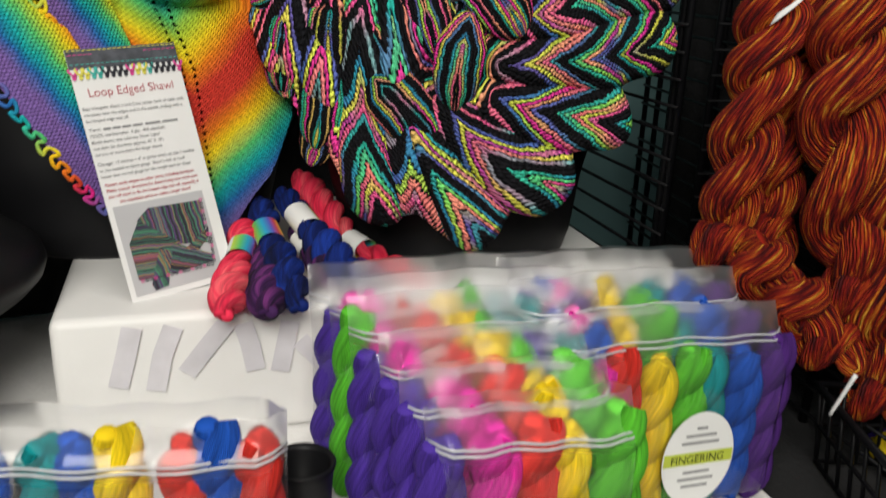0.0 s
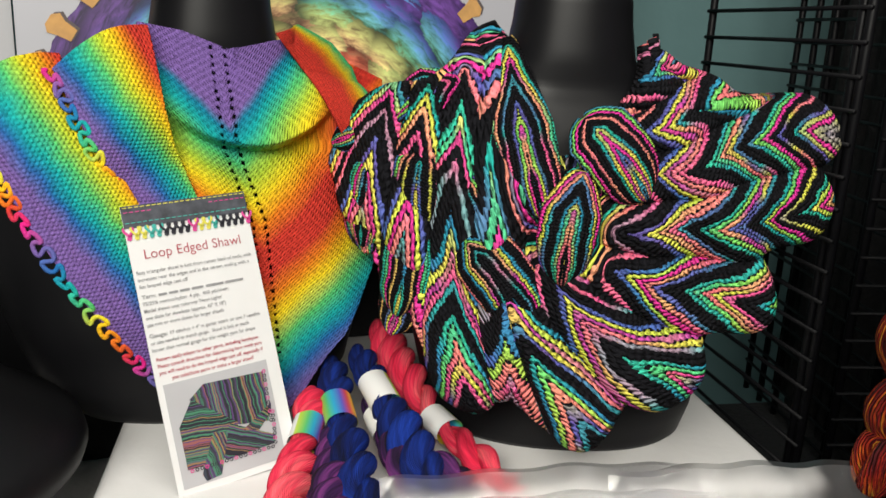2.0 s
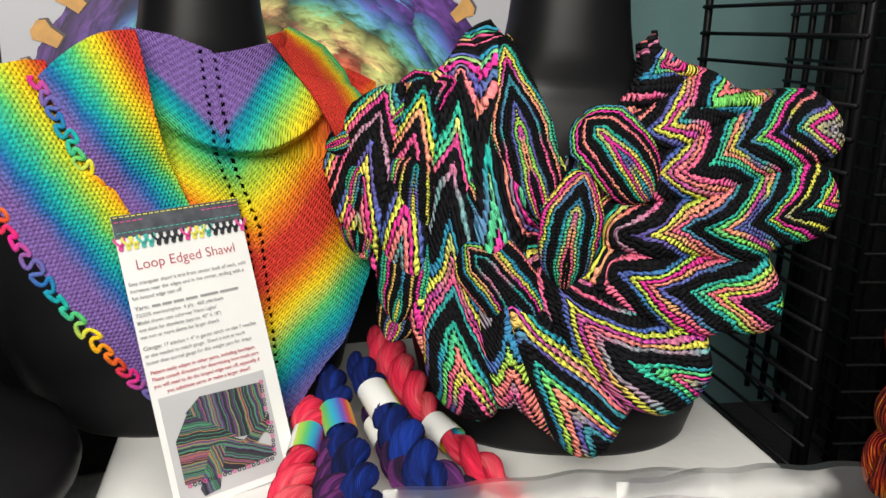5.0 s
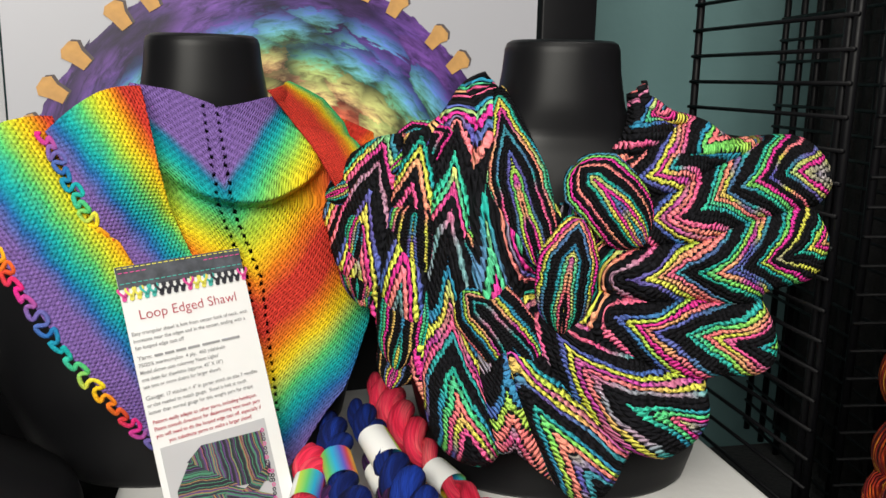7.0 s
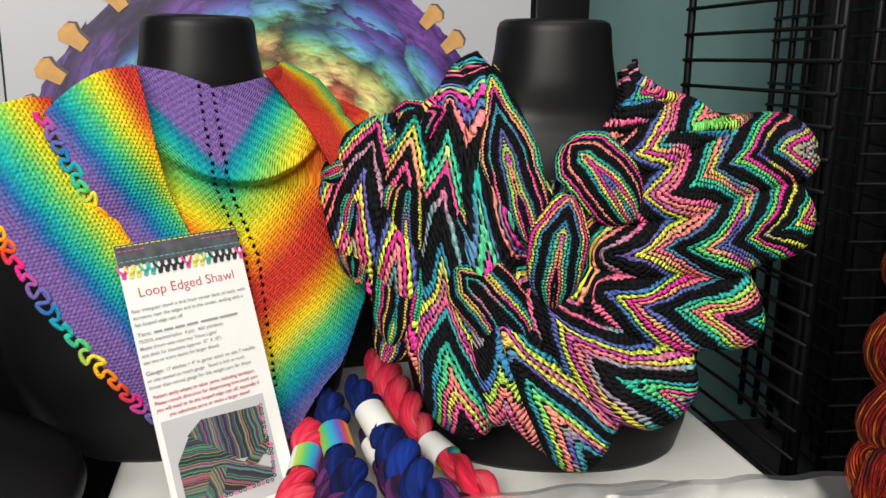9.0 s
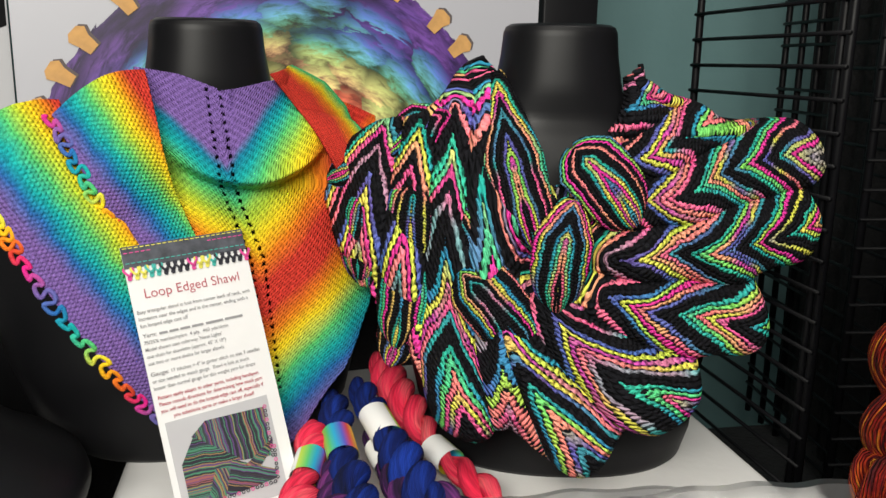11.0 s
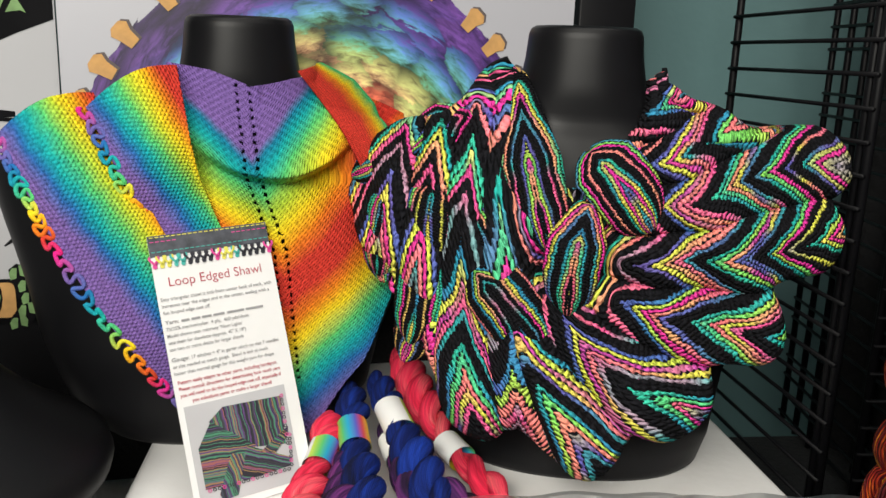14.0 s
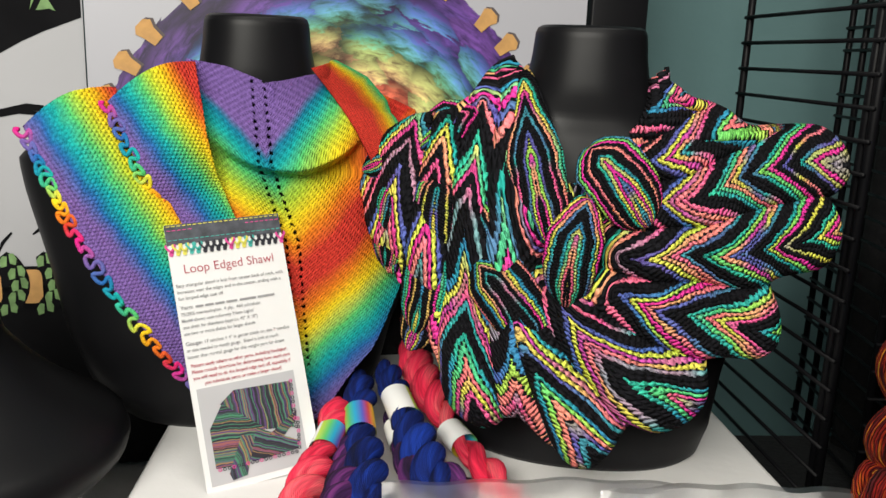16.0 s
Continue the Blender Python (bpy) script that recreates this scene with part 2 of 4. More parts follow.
def film_material():
    n = Nodes("clear_bag_film")
    t = n.t
    tr, gl, mx = t.nodes.new("ShaderNodeBsdfTransparent"), t.nodes.new("ShaderNodeBsdfGlossy"), t.nodes.new("ShaderNodeMixShader")
    df, m2 = t.nodes.new("ShaderNodeBsdfDiffuse"), t.nodes.new("ShaderNodeMixShader")
    tr.inputs[0].default_value, gl.inputs[0].default_value, gl.inputs[1].default_value = (0.985, 0.985, 0.99, 1), (0.5, 0.5, 0.5, 1), 0.10
    df.inputs[0].default_value = (0.8, 0.8, 0.82, 1)
    u, v, uv = n.uv()
    n.t.links.new(n.ramp(v, [(0.0, (0.012,) * 3), (0.80, (0.015,) * 3), (0.90, (0.035,) * 3), (0.98, (0.045,) * 3)]), m2.inputs[0])
    fr = t.nodes.new("ShaderNodeFresnel")
    fr.inputs[0].default_value = 1.5
    b = t.nodes.new("ShaderNodeBump")
    b.inputs["Distance"].default_value = 0.003
    t.links.new(n.noise(n.obj(), 16, 2, 0.5, 0.6), b.inputs["Height"])
    for s in (gl, fr):
        t.links.new(b.outputs[0], s.inputs["Normal"])
    soft, m3 = t.nodes.new("ShaderNodeBsdfRefraction"), t.nodes.new("ShaderNodeMixShader")
    soft.inputs["Roughness"].default_value, soft.inputs["IOR"].default_value = 0.35, 1.28
    t.links.new(n.ramp(v, [(0.0, (0.0,) * 3), (0.80, (0.05,) * 3), (0.90, (0.65,) * 3)]), m3.inputs[0])
    t.links.new(tr.outputs[0], m3.inputs[1])
    t.links.new(soft.outputs[0], m3.inputs[2])
    t.links.new(m3.outputs[0], m2.inputs[1])
    t.links.new(df.outputs[0], m2.inputs[2])
    t.links.new(fr.outputs[0], mx.inputs[0])
    t.links.new(m2.outputs[0], mx.inputs[1])
    t.links.new(gl.outputs[0], mx.inputs[2])
    t.links.new(mx.outputs[0], t.nodes["Material Output"].inputs[0])
    return n.mat


MAT_FILM = film_material()
MAT_ZIP = plain("milky_zip_strip", (0.50, 0.51, 0.54), 0.3, 40)


def label_material():
    n = Nodes("rainbow_yarn_label")
    u, v, uv = n.uv()
    c = n.ramp(u, [(0.0, (0.8, 0.8, 0.8)), (0.44, (0.8, 0.8, 0.8)), (0.46, (0.50, 0.65, 0.05)), (0.56, (0.10, 0.5, 0.15)), (0.64, (0.02, 0.35, 0.6)), (0.72, (0.1, 0.1, 0.5)),
        (0.79, (0.6, 0.05, 0.05)), (0.86, (0.8, 0.4, 0.02)), (0.93, (0.8, 0.7, 0.05)), (1.0, (0.2, 0.5, 0.1))])
    return n.done(c, 0.5)


MAT_LABEL = label_material()


def poster_material():
    """Print of rainbow fibre wound on a round peg loom, seen as rings of soft locks."""
    n = Nodes("loom_poster_print")
    u, v, uv = n.uv()
    r = n.math("SQRT", n.math("ADD", n.math("POWER", u, 2.0), n.math("POWER", v, 2.0)))
    ang = n.math("ARCTAN2", v, u)
    pol = n.vec(n.math("MULTIPLY", r, 26.0), n.math("MULTIPLY", ang, 3.2))
    vor = n.t.nodes.new("ShaderNodeTexVoronoi")
    vor.feature, vor.inputs["Scale"].default_value = "F1", 1.15
    fib = n.noise(n.vec(n.math("MULTIPLY", r, 60.0), n.math("ADD", n.math("MULTIPLY", ang, 5.0), n.math("MULTIPLY", r, 22.0))), 1.8, 5, 0.65, 0.5)
    bent = n.t.nodes.new("ShaderNodeVectorMath")
    bent.operation = "ADD"
    n.t.links.new(pol, bent.inputs[0])
    n.t.links.new(n.vec(n.math("MULTIPLY", fib, 0.8), n.math("MULTIPLY", fib, 0.5)), bent.inputs[1])
    n.t.links.new(bent.outputs[0], vor.inputs["Vector"])
    cell = n.t.nodes.new("ShaderNodeSeparateXYZ")
    n.t.links.new(vor.outputs["Color"], cell.inputs[0])
    rr = n.math("ADD", r, n.math("ADD", n.math("MULTIPLY_ADD", fib, 0.05, -0.025), n.math("MULTIPLY_ADD", cell.outputs[0], 0.05, -0.025)))
    c = n.ramp(n.math("MULTIPLY", rr, 2.5), [(0.30, (0.55, 0.10, 0.06)), (0.40, (0.58, 0.13, 0.07)), (0.455, (0.72, 0.40, 0.20)), (0.51, (0.46, 0.44, 0.16)), (0.58, (0.30, 0.38, 0.13)),
        (0.61, (0.12, 0.36, 0.22)), (0.645, (0.10, 0.30, 0.40)), (0.68, (0.07, 0.14, 0.40)), (0.715, (0.07, 0.035, 0.19)), (0.82, (0.10, 0.04, 0.20))])
    c = n.mix(1.0, c, n.ramp(vor.outputs["Distance"], [(0.15, (1.25, 1.25, 1.25)), (0.5, (0.98, 0.98, 0.98)), (0.80, (0.22, 0.22, 0.25))]), "MULTIPLY")
    c = n.mix(1.0, c, n.ramp(fib, [(0.32, (0.34, 0.34, 0.36)), (0.66, (1.7, 1.7, 1.7))]), "MULTIPLY")
    edge = n.math("ADD", r, n.math("MULTIPLY_ADD", fib, 0.02, -0.01))
    c = n.mix(n.math("GREATER_THAN", edge, 0.344), c, (0.43, 0.43, 0.47))
    return n.done(c, 0.45)


MAT_POSTER = poster_material()


def photo_material():
    """The small printed photo's shawl: thin stripes of many colours."""
    n = Nodes("printed_shawl_photo")
    u, v, uv = n.uv()
    f = n.math("ADD", n.math("MULTIPLY", u, 1150.0), n.math("MULTIPLY", n.noise(uv, 46, 4), 9.0))
    c = n.ramp(n.math("FRACT", n.math("MULTIPLY", n.white(n.math("FLOOR", f)), 4.0)), [(0.0, (0.02, 0.02, 0.03)), (0.25, (0.06, 0.22, 0.13)), (0.45, (0.04, 0.05, 0.07)), (0.57, (0.30, 0.10, 0.10)),
        (0.65, (0.04, 0.04, 0.05)), (0.75, (0.32, 0.20, 0.08)), (0.85, (0.10, 0.05, 0.16)), (1.0, (0.06, 0.20, 0.12))], "CONSTANT")
    return n.done(c, 0.5)


MAT_PHOTO = photo_material()
MAT_PHOTOBG = plain("printed_grey_ground", (0.48, 0.48, 0.50), 0.5, 8, 0.9, 1.06)
MAT_BAND = plain("printed_charcoal_knit", (0.06, 0.065, 0.08), 0.6, 90, 0.6, 1.4)
INKS = {k: plain("print_" + k, c, 0.6) for k, c in {"pink": (0.65, 0.06, 0.28), "yellow": (0.7, 0.65, 0.1), "teal": (0.05, 0.4, 0.35), "black": (0.02, 0.02, 0.03), "orange": (0.7, 0.3, 0.1)}.items()}


# ---- mesh tools ----
def link(name, bm, mat, parent=None, label="", smooth=True):
    me = bpy.data.meshes.new(name)
    bm.to_mesh(me)
    bm.free()
    if smooth:
        me.polygons.foreach_set("use_smooth", [True] * len(me.polygons))
    if mat:
        me.materials.append(mat)
    ob = new(name, me)
    if parent:
        ob.parent = parent
    if label:
        ob["label"] = label
    return ob


def part(name, bm, mat, parent, label="", smooth=True):
    return link(name, bm, mat, parent, label, smooth)


def empty(name, m=None):
    o = new(name)
    o.empty_display_size = 0.05
    if m is not None:
        o.matrix_basis = m
    return o


def sheet(nu, nv, point, uvs, closed=False, keep=None):
    """A grid mesh: point(a, b) and uvs(a, b) for a, b in 0..1; closed joins the first and last columns."""
    bm = bmesh.new()
    lay = bm.loops.layers.uv.new("UVMap")
    cols = nu if closed else nu + 1
    vs = [[bm.verts.new(point(i / nu, j / nv)) for j in range(nv + 1)] for i in range(cols)]
    for i in range(nu):
        for j in range(nv):
            if keep and not keep((i + 0.5) / nu, (j + 0.5) / nv):
                continue
            k = (i + 1) % cols
            try:
                f = bm.faces.new((vs[i][j], vs[k][j], vs[k][j + 1], vs[i][j + 1]))
            except ValueError:
                continue
            for lp, (a, b) in zip(f.loops, ((i, j), (i + 1, j), (i + 1, j + 1), (i, j + 1))):
                lp[lay].uv = uvs(a / nu, b / nv)
    return bm


def tube(path, radius, sides=8, cap=True):
    """A tube along a list of Vectors; radius is a number or a function of 0..1. U is the angle in turns x girth, V the length."""
    bm = bmesh.new()
    lay = bm.loops.layers.uv.new("UVMap")
    n = len(path)
    rings, run, prev = [], [0.0], None
    for i, p in enumerate(path):
        d = (path[min(i + 1, n - 1)] - path[max(i - 1, 0)]).normalized()
        if prev is None:
            a = d.orthogonal().normalized()
        else:
            a = (prev - d * prev.dot(d))
            a = a.normalized() if a.length > 1e-6 else d.orthogonal().normalized()
        prev = a
        b = d.cross(a)
        r = radius(i / (n - 1)) if callable(radius) else radius
        rings.append([bm.verts.new(p + (a * math.cos(t) + b * math.sin(t)) * r) for t in (2 * math.pi * k / sides for k in range(sides))])
        if i:
            run.append(run[-1] + (p - path[i - 1]).length)
    girth = 6.28 * (radius(0.5) if callable(radius) else radius)
    for i in range(n - 1):
        for k in range(sides):
            q = (k + 1) % sides
            f = bm.faces.new((rings[i][k], rings[i][q], rings[i + 1][q], rings[i + 1][k]))
            for lp, (kk, ii) in zip(f.loops, ((k, i), (k + 1, i), (k + 1, i + 1), (k, i + 1))):
                lp[lay].uv = (kk / sides * girth, run[ii])
    if cap:
        bm.faces.new(rings[0][::-1])
        bm.faces.new(rings[-1])
    return bm


def slab(x0, y0, z0, x1, y1, z1, bevel=0.0, seg=2):
    bm = bmesh.new()
    bmesh.ops.create_cube(bm, size=1.0, matrix=Matrix.Translation(((x0 + x1) / 2, (y0 + y1) / 2, (z0 + z1) / 2)) @ Matrix.Diagonal((x1 - x0, y1 - y0, z1 - z0, 1)))
    if bevel:
        bmesh.ops.bevel(bm, geom=bm.edges[:], offset=bevel, segments=seg, affect="EDGES", profile=0.5)
    return bm


def flat(points, z=0.0, thick=0.0004):
    """A thin plate with the outline points, in the XY plane."""
    bm = bmesh.new()
    f = bm.faces.new([bm.verts.new((x, y, z)) for x, y in points])
    g = bmesh.ops.extrude_face_region(bm, geom=[f])
    bmesh.ops.translate(bm, verts=[v for v in g["geom"] if isinstance(v, bmesh.types.BMVert)], vec=(0, 0, thick))
    bmesh.ops.recalc_face_normals(bm, faces=bm.faces[:])
    return bm


def stroke(points, w, z=0.0):
    """A brush stroke: a flat ribbon of width w (a number, or one for each point) along points in XY."""
    pts = [Vector((*p, 0)) for p in points]
    left, right = [], []
    for i, p in enumerate(pts):
        d = (pts[min(i + 1, len(pts) - 1)] - pts[max(i - 1, 0)]).normalized()
        s = Vector((-d.y, d.x, 0)) * ((w[i] if isinstance(w, (list, tuple)) else w) / 2)
        left.append((p + s)[:2])
        right.append((p - s)[:2])
    return flat(left + right[::-1], z)


def mix(a, b, t):
    return a + (b - a) * t


def smooth01(t):
    t = max(0.0, min(1.0, t))
    return t * t * (3 - 2 * t)


def table(x, xs, ys):
    return float(np.interp(x, xs, ys))


# ---- the room ----
def wall(name, x0, y0, z0, x1, y1, z1, mat, label, category="wall"):
    return tagged(link(name, slab(x0, y0, z0, x1, y1, z1), mat, smooth=False), label, category, kind="structure")


FLOOR_Z = 0.75 - 0.74 / K
wall("floor", -4, -4, FLOOR_Z - 0.1, 4, 3.4, FLOOR_Z, MAT_FLOOR, "grey hall carpet floor under the booth table", "floor")
wall("ceiling", -4, -4, 3.2, 4, 3.4, 3.3, MAT_CEIL, "plain pale hall ceiling above the booth", "ceiling")
wall("wall_north", -4, 2.15, FLOOR_Z, 4, 2.3, 3.2, MAT_TEAL, "teal painted wall behind the stall")
wall("wall_west", -4.1, -4, FLOOR_Z, -4, 3.4, 3.2, MAT_TEAL, "teal painted side wall of the hall")
wall("wall_east", 4, -4, FLOOR_Z, 4.1, 3.4, 3.2, MAT_TEAL, "teal painted side wall of the hall")
wall("wall_south", -4, -4.1, FLOOR_Z, 4, -4, 3.2, MAT_FLOOR, "grey far wall of the hall")

# ---- the box frame: a along its front, b back from its front edge ----
BOX = Matrix.Translation((-0.402, 0.900, 0.92)) @ Matrix.Rotation(math.atan2(0.297, 0.955), 4, "Z")


def at_box(a, b, z):
    return BOX @ Vector((a, b, z - 0.92))


table_top = empty("table", BOX)
tagged(table_top, "white cloth-covered vendor table holding the display", "table")
part("tablecloth", slab(-1.0, -0.65, -0.19, 0.80, 0.56, -0.17, 0.008), MAT_CLOTH, table_top)
part("black_cloth", slab(0.802, -0.65, -0.19, 1.6, 0.56, -0.171, 0.008), MAT_DARK, table_top, "black cloth laid over the table end")
part("table_board", slab(-0.98, -0.63, -0.215, 1.58, 0.54, -0.192), MAT_DARK, table_top)
for lx in (-0.9, 1.5):
    for ly in (-0.55, 0.46):
        part("leg", tube([Vector((lx, ly, FLOOR_Z - 0.92)), Vector((lx, ly, -0.2))], 0.018, 10), MAT_WIRE, table_top)

riser = empty("display_box", BOX)
tagged(riser, "white plastic display box with grey brush strokes printed on its front", "box")
part("box_body", slab(0, 0, -0.168, 0.78, 0.52, 0, 0.012, 3), MAT_WHITE, riser)
strokes = [[(0.090, -0.012), (0.082, -0.045), (0.070, -0.088)], [(0.136, -0.014), (0.122, -0.05), (0.112, -0.096)], [(0.197, -0.014), (0.176, -0.040), (0.148, -0.076)],
           [(0.216, -0.016), (0.224, -0.045), (0.230, -0.080)], [(0.273, -0.018), (0.266, -0.050), (0.259, -0.084)], [(0.284, -0.044), (0.298, -0.060), (0.314, -0.080)], [(0.350, -0.016), (0.342, -0.05), (0.338, -0.09)]]
for i, s in enumerate(strokes):
    o = part("brush_stroke", stroke(s, 0.023), MAT_PRINT, riser, smooth=False)
    o.matrix_basis = Matrix.Translation((0, -0.0035 - 0.0003 * (i % 3), 0)) @ Matrix.Rotation(math.pi / 2, 4, "X")

# ---- mannequin busts ----
def bust(rings, m, label):
    """A moulded torso form: rings of (height, centre x, centre y, half width, half depth), closed top and bottom."""
    hs = [r[0] for r in rings]

    def point(a, b):
        i = b * (len(rings) - 1)
        h, cx, cy, rx, ry = (table(i, range(len(rings)), [r[k] for r in rings]) for k in range(5))
        t = 2 * math.pi * a
        c, s = math.cos(t), math.sin(t)
        e = 2 / 2.3
        return (cx + rx * math.copysign(abs(c) ** e, c), cy + ry * math.copysign(abs(s) ** e, s), h)

    bm = sheet(72, 4 * (len(rings) - 1), point, lambda a, b: (a, b), True)
    for end in (min, max):
        z = end(v.co.z for v in bm.verts)
        rim = [v for v in bm.verts if abs(v.co.z - z) < 1e-6]
        rim.sort(key=lambda v: math.atan2(v.co.y - rings[0][2], v.co.x - rings[0 if end is min else -1][1]))
        bm.faces.new(rim)
    bmesh.ops.smooth_vert(bm, verts=[v for v in bm.verts if 0.04 < v.co.z < 0.5], factor=0.5, use_axis_x=True, use_axis_y=True)
    bmesh.ops.recalc_face_normals(bm, faces=bm.faces[:])
    o = link("mannequin_bust", bm, MAT_BLACK)
    o.matrix_basis = m
    return tagged(o, label, "mannequin", "display busts")


TOP = [(0.41, 0, -0.012, 0.16, 0.075), (0.43, 0, -0.015, 0.098, 0.07), (0.46, 0, -0.02, 0.077, 0.066), (0.50, 0, -0.02, 0.070, 0.063), (0.526, 0, -0.02, 0.0675, 0.061), (0.532, 0, -0.02, 0.065, 0.059), (0.535, 0, -0.02, 0.060, 0.054)]


def shifted(dx):
    return [(h, cx + dx, cy, rx, ry) for h, cx, cy, rx, ry in TOP]


R_BUST = Matrix.Translation((0.034, 1.273, 0.92)) @ Matrix.Rotation(radians(5), 4, "Z")
L_BUST = Matrix.Translation((-0.384, 1.268, 0.92)) @ Matrix.Rotation(radians(27), 4, "Z")
bust([(0.0, 0.025, 0, 0.16, 0.12), (0.006, 0.025, 0, 0.166, 0.125), (0.04, 0.025, 0, 0.176, 0.13), (0.12, 0.02, 0, 0.19, 0.13), (0.2, 0.015, 0, 0.215, 0.12), (0.28, 0.02, 0, 0.255, 0.11), (0.33, 0.025, -0.0, 0.287, 0.1),
      (0.36, 0.025, -0.005, 0.29, 0.09), (0.39, 0.008, -0.01, 0.26, 0.08)] + shifted(0.0075), R_BUST, "black moulded mannequin bust wearing a striped leaf-edged scarf")
bust([(0.0, -0.04, 0, 0.165, 0.12), (0.006, -0.04, 0, 0.172, 0.126), (0.04, -0.045, 0, 0.20, 0.13), (0.12, -0.05, 0, 0.225, 0.13), (0.2, -0.04, 0, 0.25, 0.115), (0.3, -0.02, 0, 0.295, 0.10), (0.345, -0.012, -0.005, 0.308, 0.095),
      (0.37, -0.015, -0.01, 0.28, 0.085), (0.39, -0.018, -0.01, 0.22, 0.08)] + shifted(-0.018), L_BUST, "black moulded mannequin bust wearing a rainbow shawl")


# ---- the leaf scarf on the bust that faces the aisle ----
def front_r(s, h):
    y0 = table(h, (0, 0.07, 0.12, 0.24, 0.33, 0.40, 0.47, 0.53), (0.22, 0.223, 0.218, 0.18, 0.165, 0.13, 0.078, 0.07))
    return -(y0 - (1.5 if s < 0.04 else 0.45) * (s - 0.04) ** 2)


scarf = empty("leaf_scarf", R_BUST)
tagged(scarf, "black and neon striped knit scarf with leaf-shaped edging on a bust", "scarf")
HEM = 0.034
# the rib down the middle of each leaf, from the neck to its tip
RIBS = [
    [(0.070, 0.387), (0.092, 0.392), (0.137, 0.412), (0.169, 0.432)],
    [(0.075, 0.345), (0.126, 0.354), (0.148, 0.364), (0.204, 0.389), (0.253, 0.398), (0.287, 0.394)],
    [(0.057, 0.290), (0.120, 0.295), (0.209, 0.306), (0.290, 0.330)],
    [(0.049, 0.249), (0.094, 0.239), (0.149, 0.228), (0.230, 0.222)],
    [(-0.015, 0.244), (0.026, 0.197), (0.068, 0.165), (0.148, 0.138)],
    [(-0.066, 0.226), (-0.054, 0.210), (-0.038, 0.177), (-0.016, 0.144), (0.045, 0.078)],
    [(-0.112, 0.440), (-0.120, 0.321), (-0.114, 0.231), (-0.112, 0.173), (-0.083, 0.090)],
    [(-0.152, 0.440), (-0.162, 0.351), (-0.168, 0.291), (-0.176, 0.185)],
    [(-0.190, 0.430), (-0.213, 0.351), (-0.225, 0.250)],
    [(-0.072, 0.455), (-0.083, 0.360), (-0.074, 0.300)],
    [(0.052, 0.412), (0.078, 0.440), (0.096, 0.452)],
]
LEAN = (math.sin(radians(43)), math.cos(radians(43)))


SHOULDER = [[(-0.078, 0.442), (-0.130, 0.386), (-0.225, 0.360)], [(-0.200, 0.365), (-0.276, 0.325)]]


def rib_field(p, trim=0.0):
    """For points (N, 2): the distance to each rib, one column a rib; trim shortens the ribs and adds the shoulder, for the outline."""
    dist = []
    for rib in RIBS + (SHOULDER if trim else []):
        q = np.array(rib)
        run = np.concatenate(([0], np.cumsum(np.linalg.norm(np.diff(q, axis=0), axis=1))))
        if trim:
            q[:, 1] = np.where(q[:, 0] < -0.1, np.minimum(q[:, 1], 0.38 + 0.2 * (q[:, 0] + 0.11)), q[:, 1])
            q[-1] = q[-2] + (q[-1] - q[-2]) * max(0.1, 1 - trim / (run[-1] - run[-2]))
        best = np.full(len(p), 9.0)
        for i in range(len(q) - 1):
            d = q[i + 1] - q[i]
            ln = np.linalg.norm(d)
            t = (p - q[i]) @ d / ln
            t = np.clip(t, 0, 9 if i == len(q) - 2 and not trim else ln)
            gap = np.linalg.norm(p - q[i] - np.outer(t, d / ln), axis=1)
            best = np.minimum(best, gap)
        dist.append(best)
    return np.array(dist).T


def flow(p):
    """A coordinate that grows steadily along all the ribs at once, so that rows meet in the valleys between them."""
    step, s0, h0, ns, nh = 0.004, -0.34, 0.02, 172, 130
    gs, gh = np.meshgrid(s0 + step * np.arange(ns), h0 + step * np.arange(nh), indexing="ij")
    q = np.stack((gs.ravel(), gh.ravel()), 1)
    best, way = np.full(len(q), 9.0), np.zeros((len(q), 2))
    for rib in RIBS:
        for a, b in zip(rib, rib[1:]):
            a, d = np.array(a), np.array(b) - np.array(a)
            ln = np.linalg.norm(d)
            t = np.clip((q - a) @ d / ln, 0, ln)
            gap = np.linalg.norm(q - a - np.outer(t, d / ln), axis=1)
            way[gap < best] = d / ln
            best = np.minimum(best, gap)
    way = way.reshape(ns, nh, 2)
    for _ in range(8):
        pad = np.pad(way, ((1, 1), (1, 1), (0, 0)), "edge")
        way = (pad[:-2, 1:-1] + pad[2:, 1:-1] + pad[1:-1, :-2] + pad[1:-1, 2:] + 2 * way) / 6
    way /= np.linalg.norm(way, axis=2, keepdims=True) + 1e-6
    wx, wy = (way[1:, :, 0] + way[:-1, :, 0]) * step / 2, (way[:, 1:, 1] + way[:, :-1, 1]) * step / 2
    out, n = np.zeros((ns, nh)), np.zeros((ns, nh))
    n[1:] += 1
    n[:-1] += 1
    n[:, 1:] += 1
    n[:, :-1] += 1
    for _ in range(6000):
        acc = np.zeros((ns, nh))
        acc[1:] += out[:-1] + wx
        acc[:-1] += out[1:] - wx
        acc[:, 1:] += out[:, :-1] + wy
        acc[:, :-1] += out[:, 1:] - wy
        out += 0.95 * (acc / n - out)
    x, y = np.clip((p[:, 0] - s0) / step, 0, ns - 1.01), np.clip((p[:, 1] - h0) / step, 0, nh - 1.01)
    i, j = x.astype(int), y.astype(int)
    x, y = x - i, y - j
    return (out[i, j] * (1 - x) + out[i + 1, j] * x) * (1 - y) + (out[i, j + 1] * (1 - x) + out[i + 1, j + 1] * x) * y


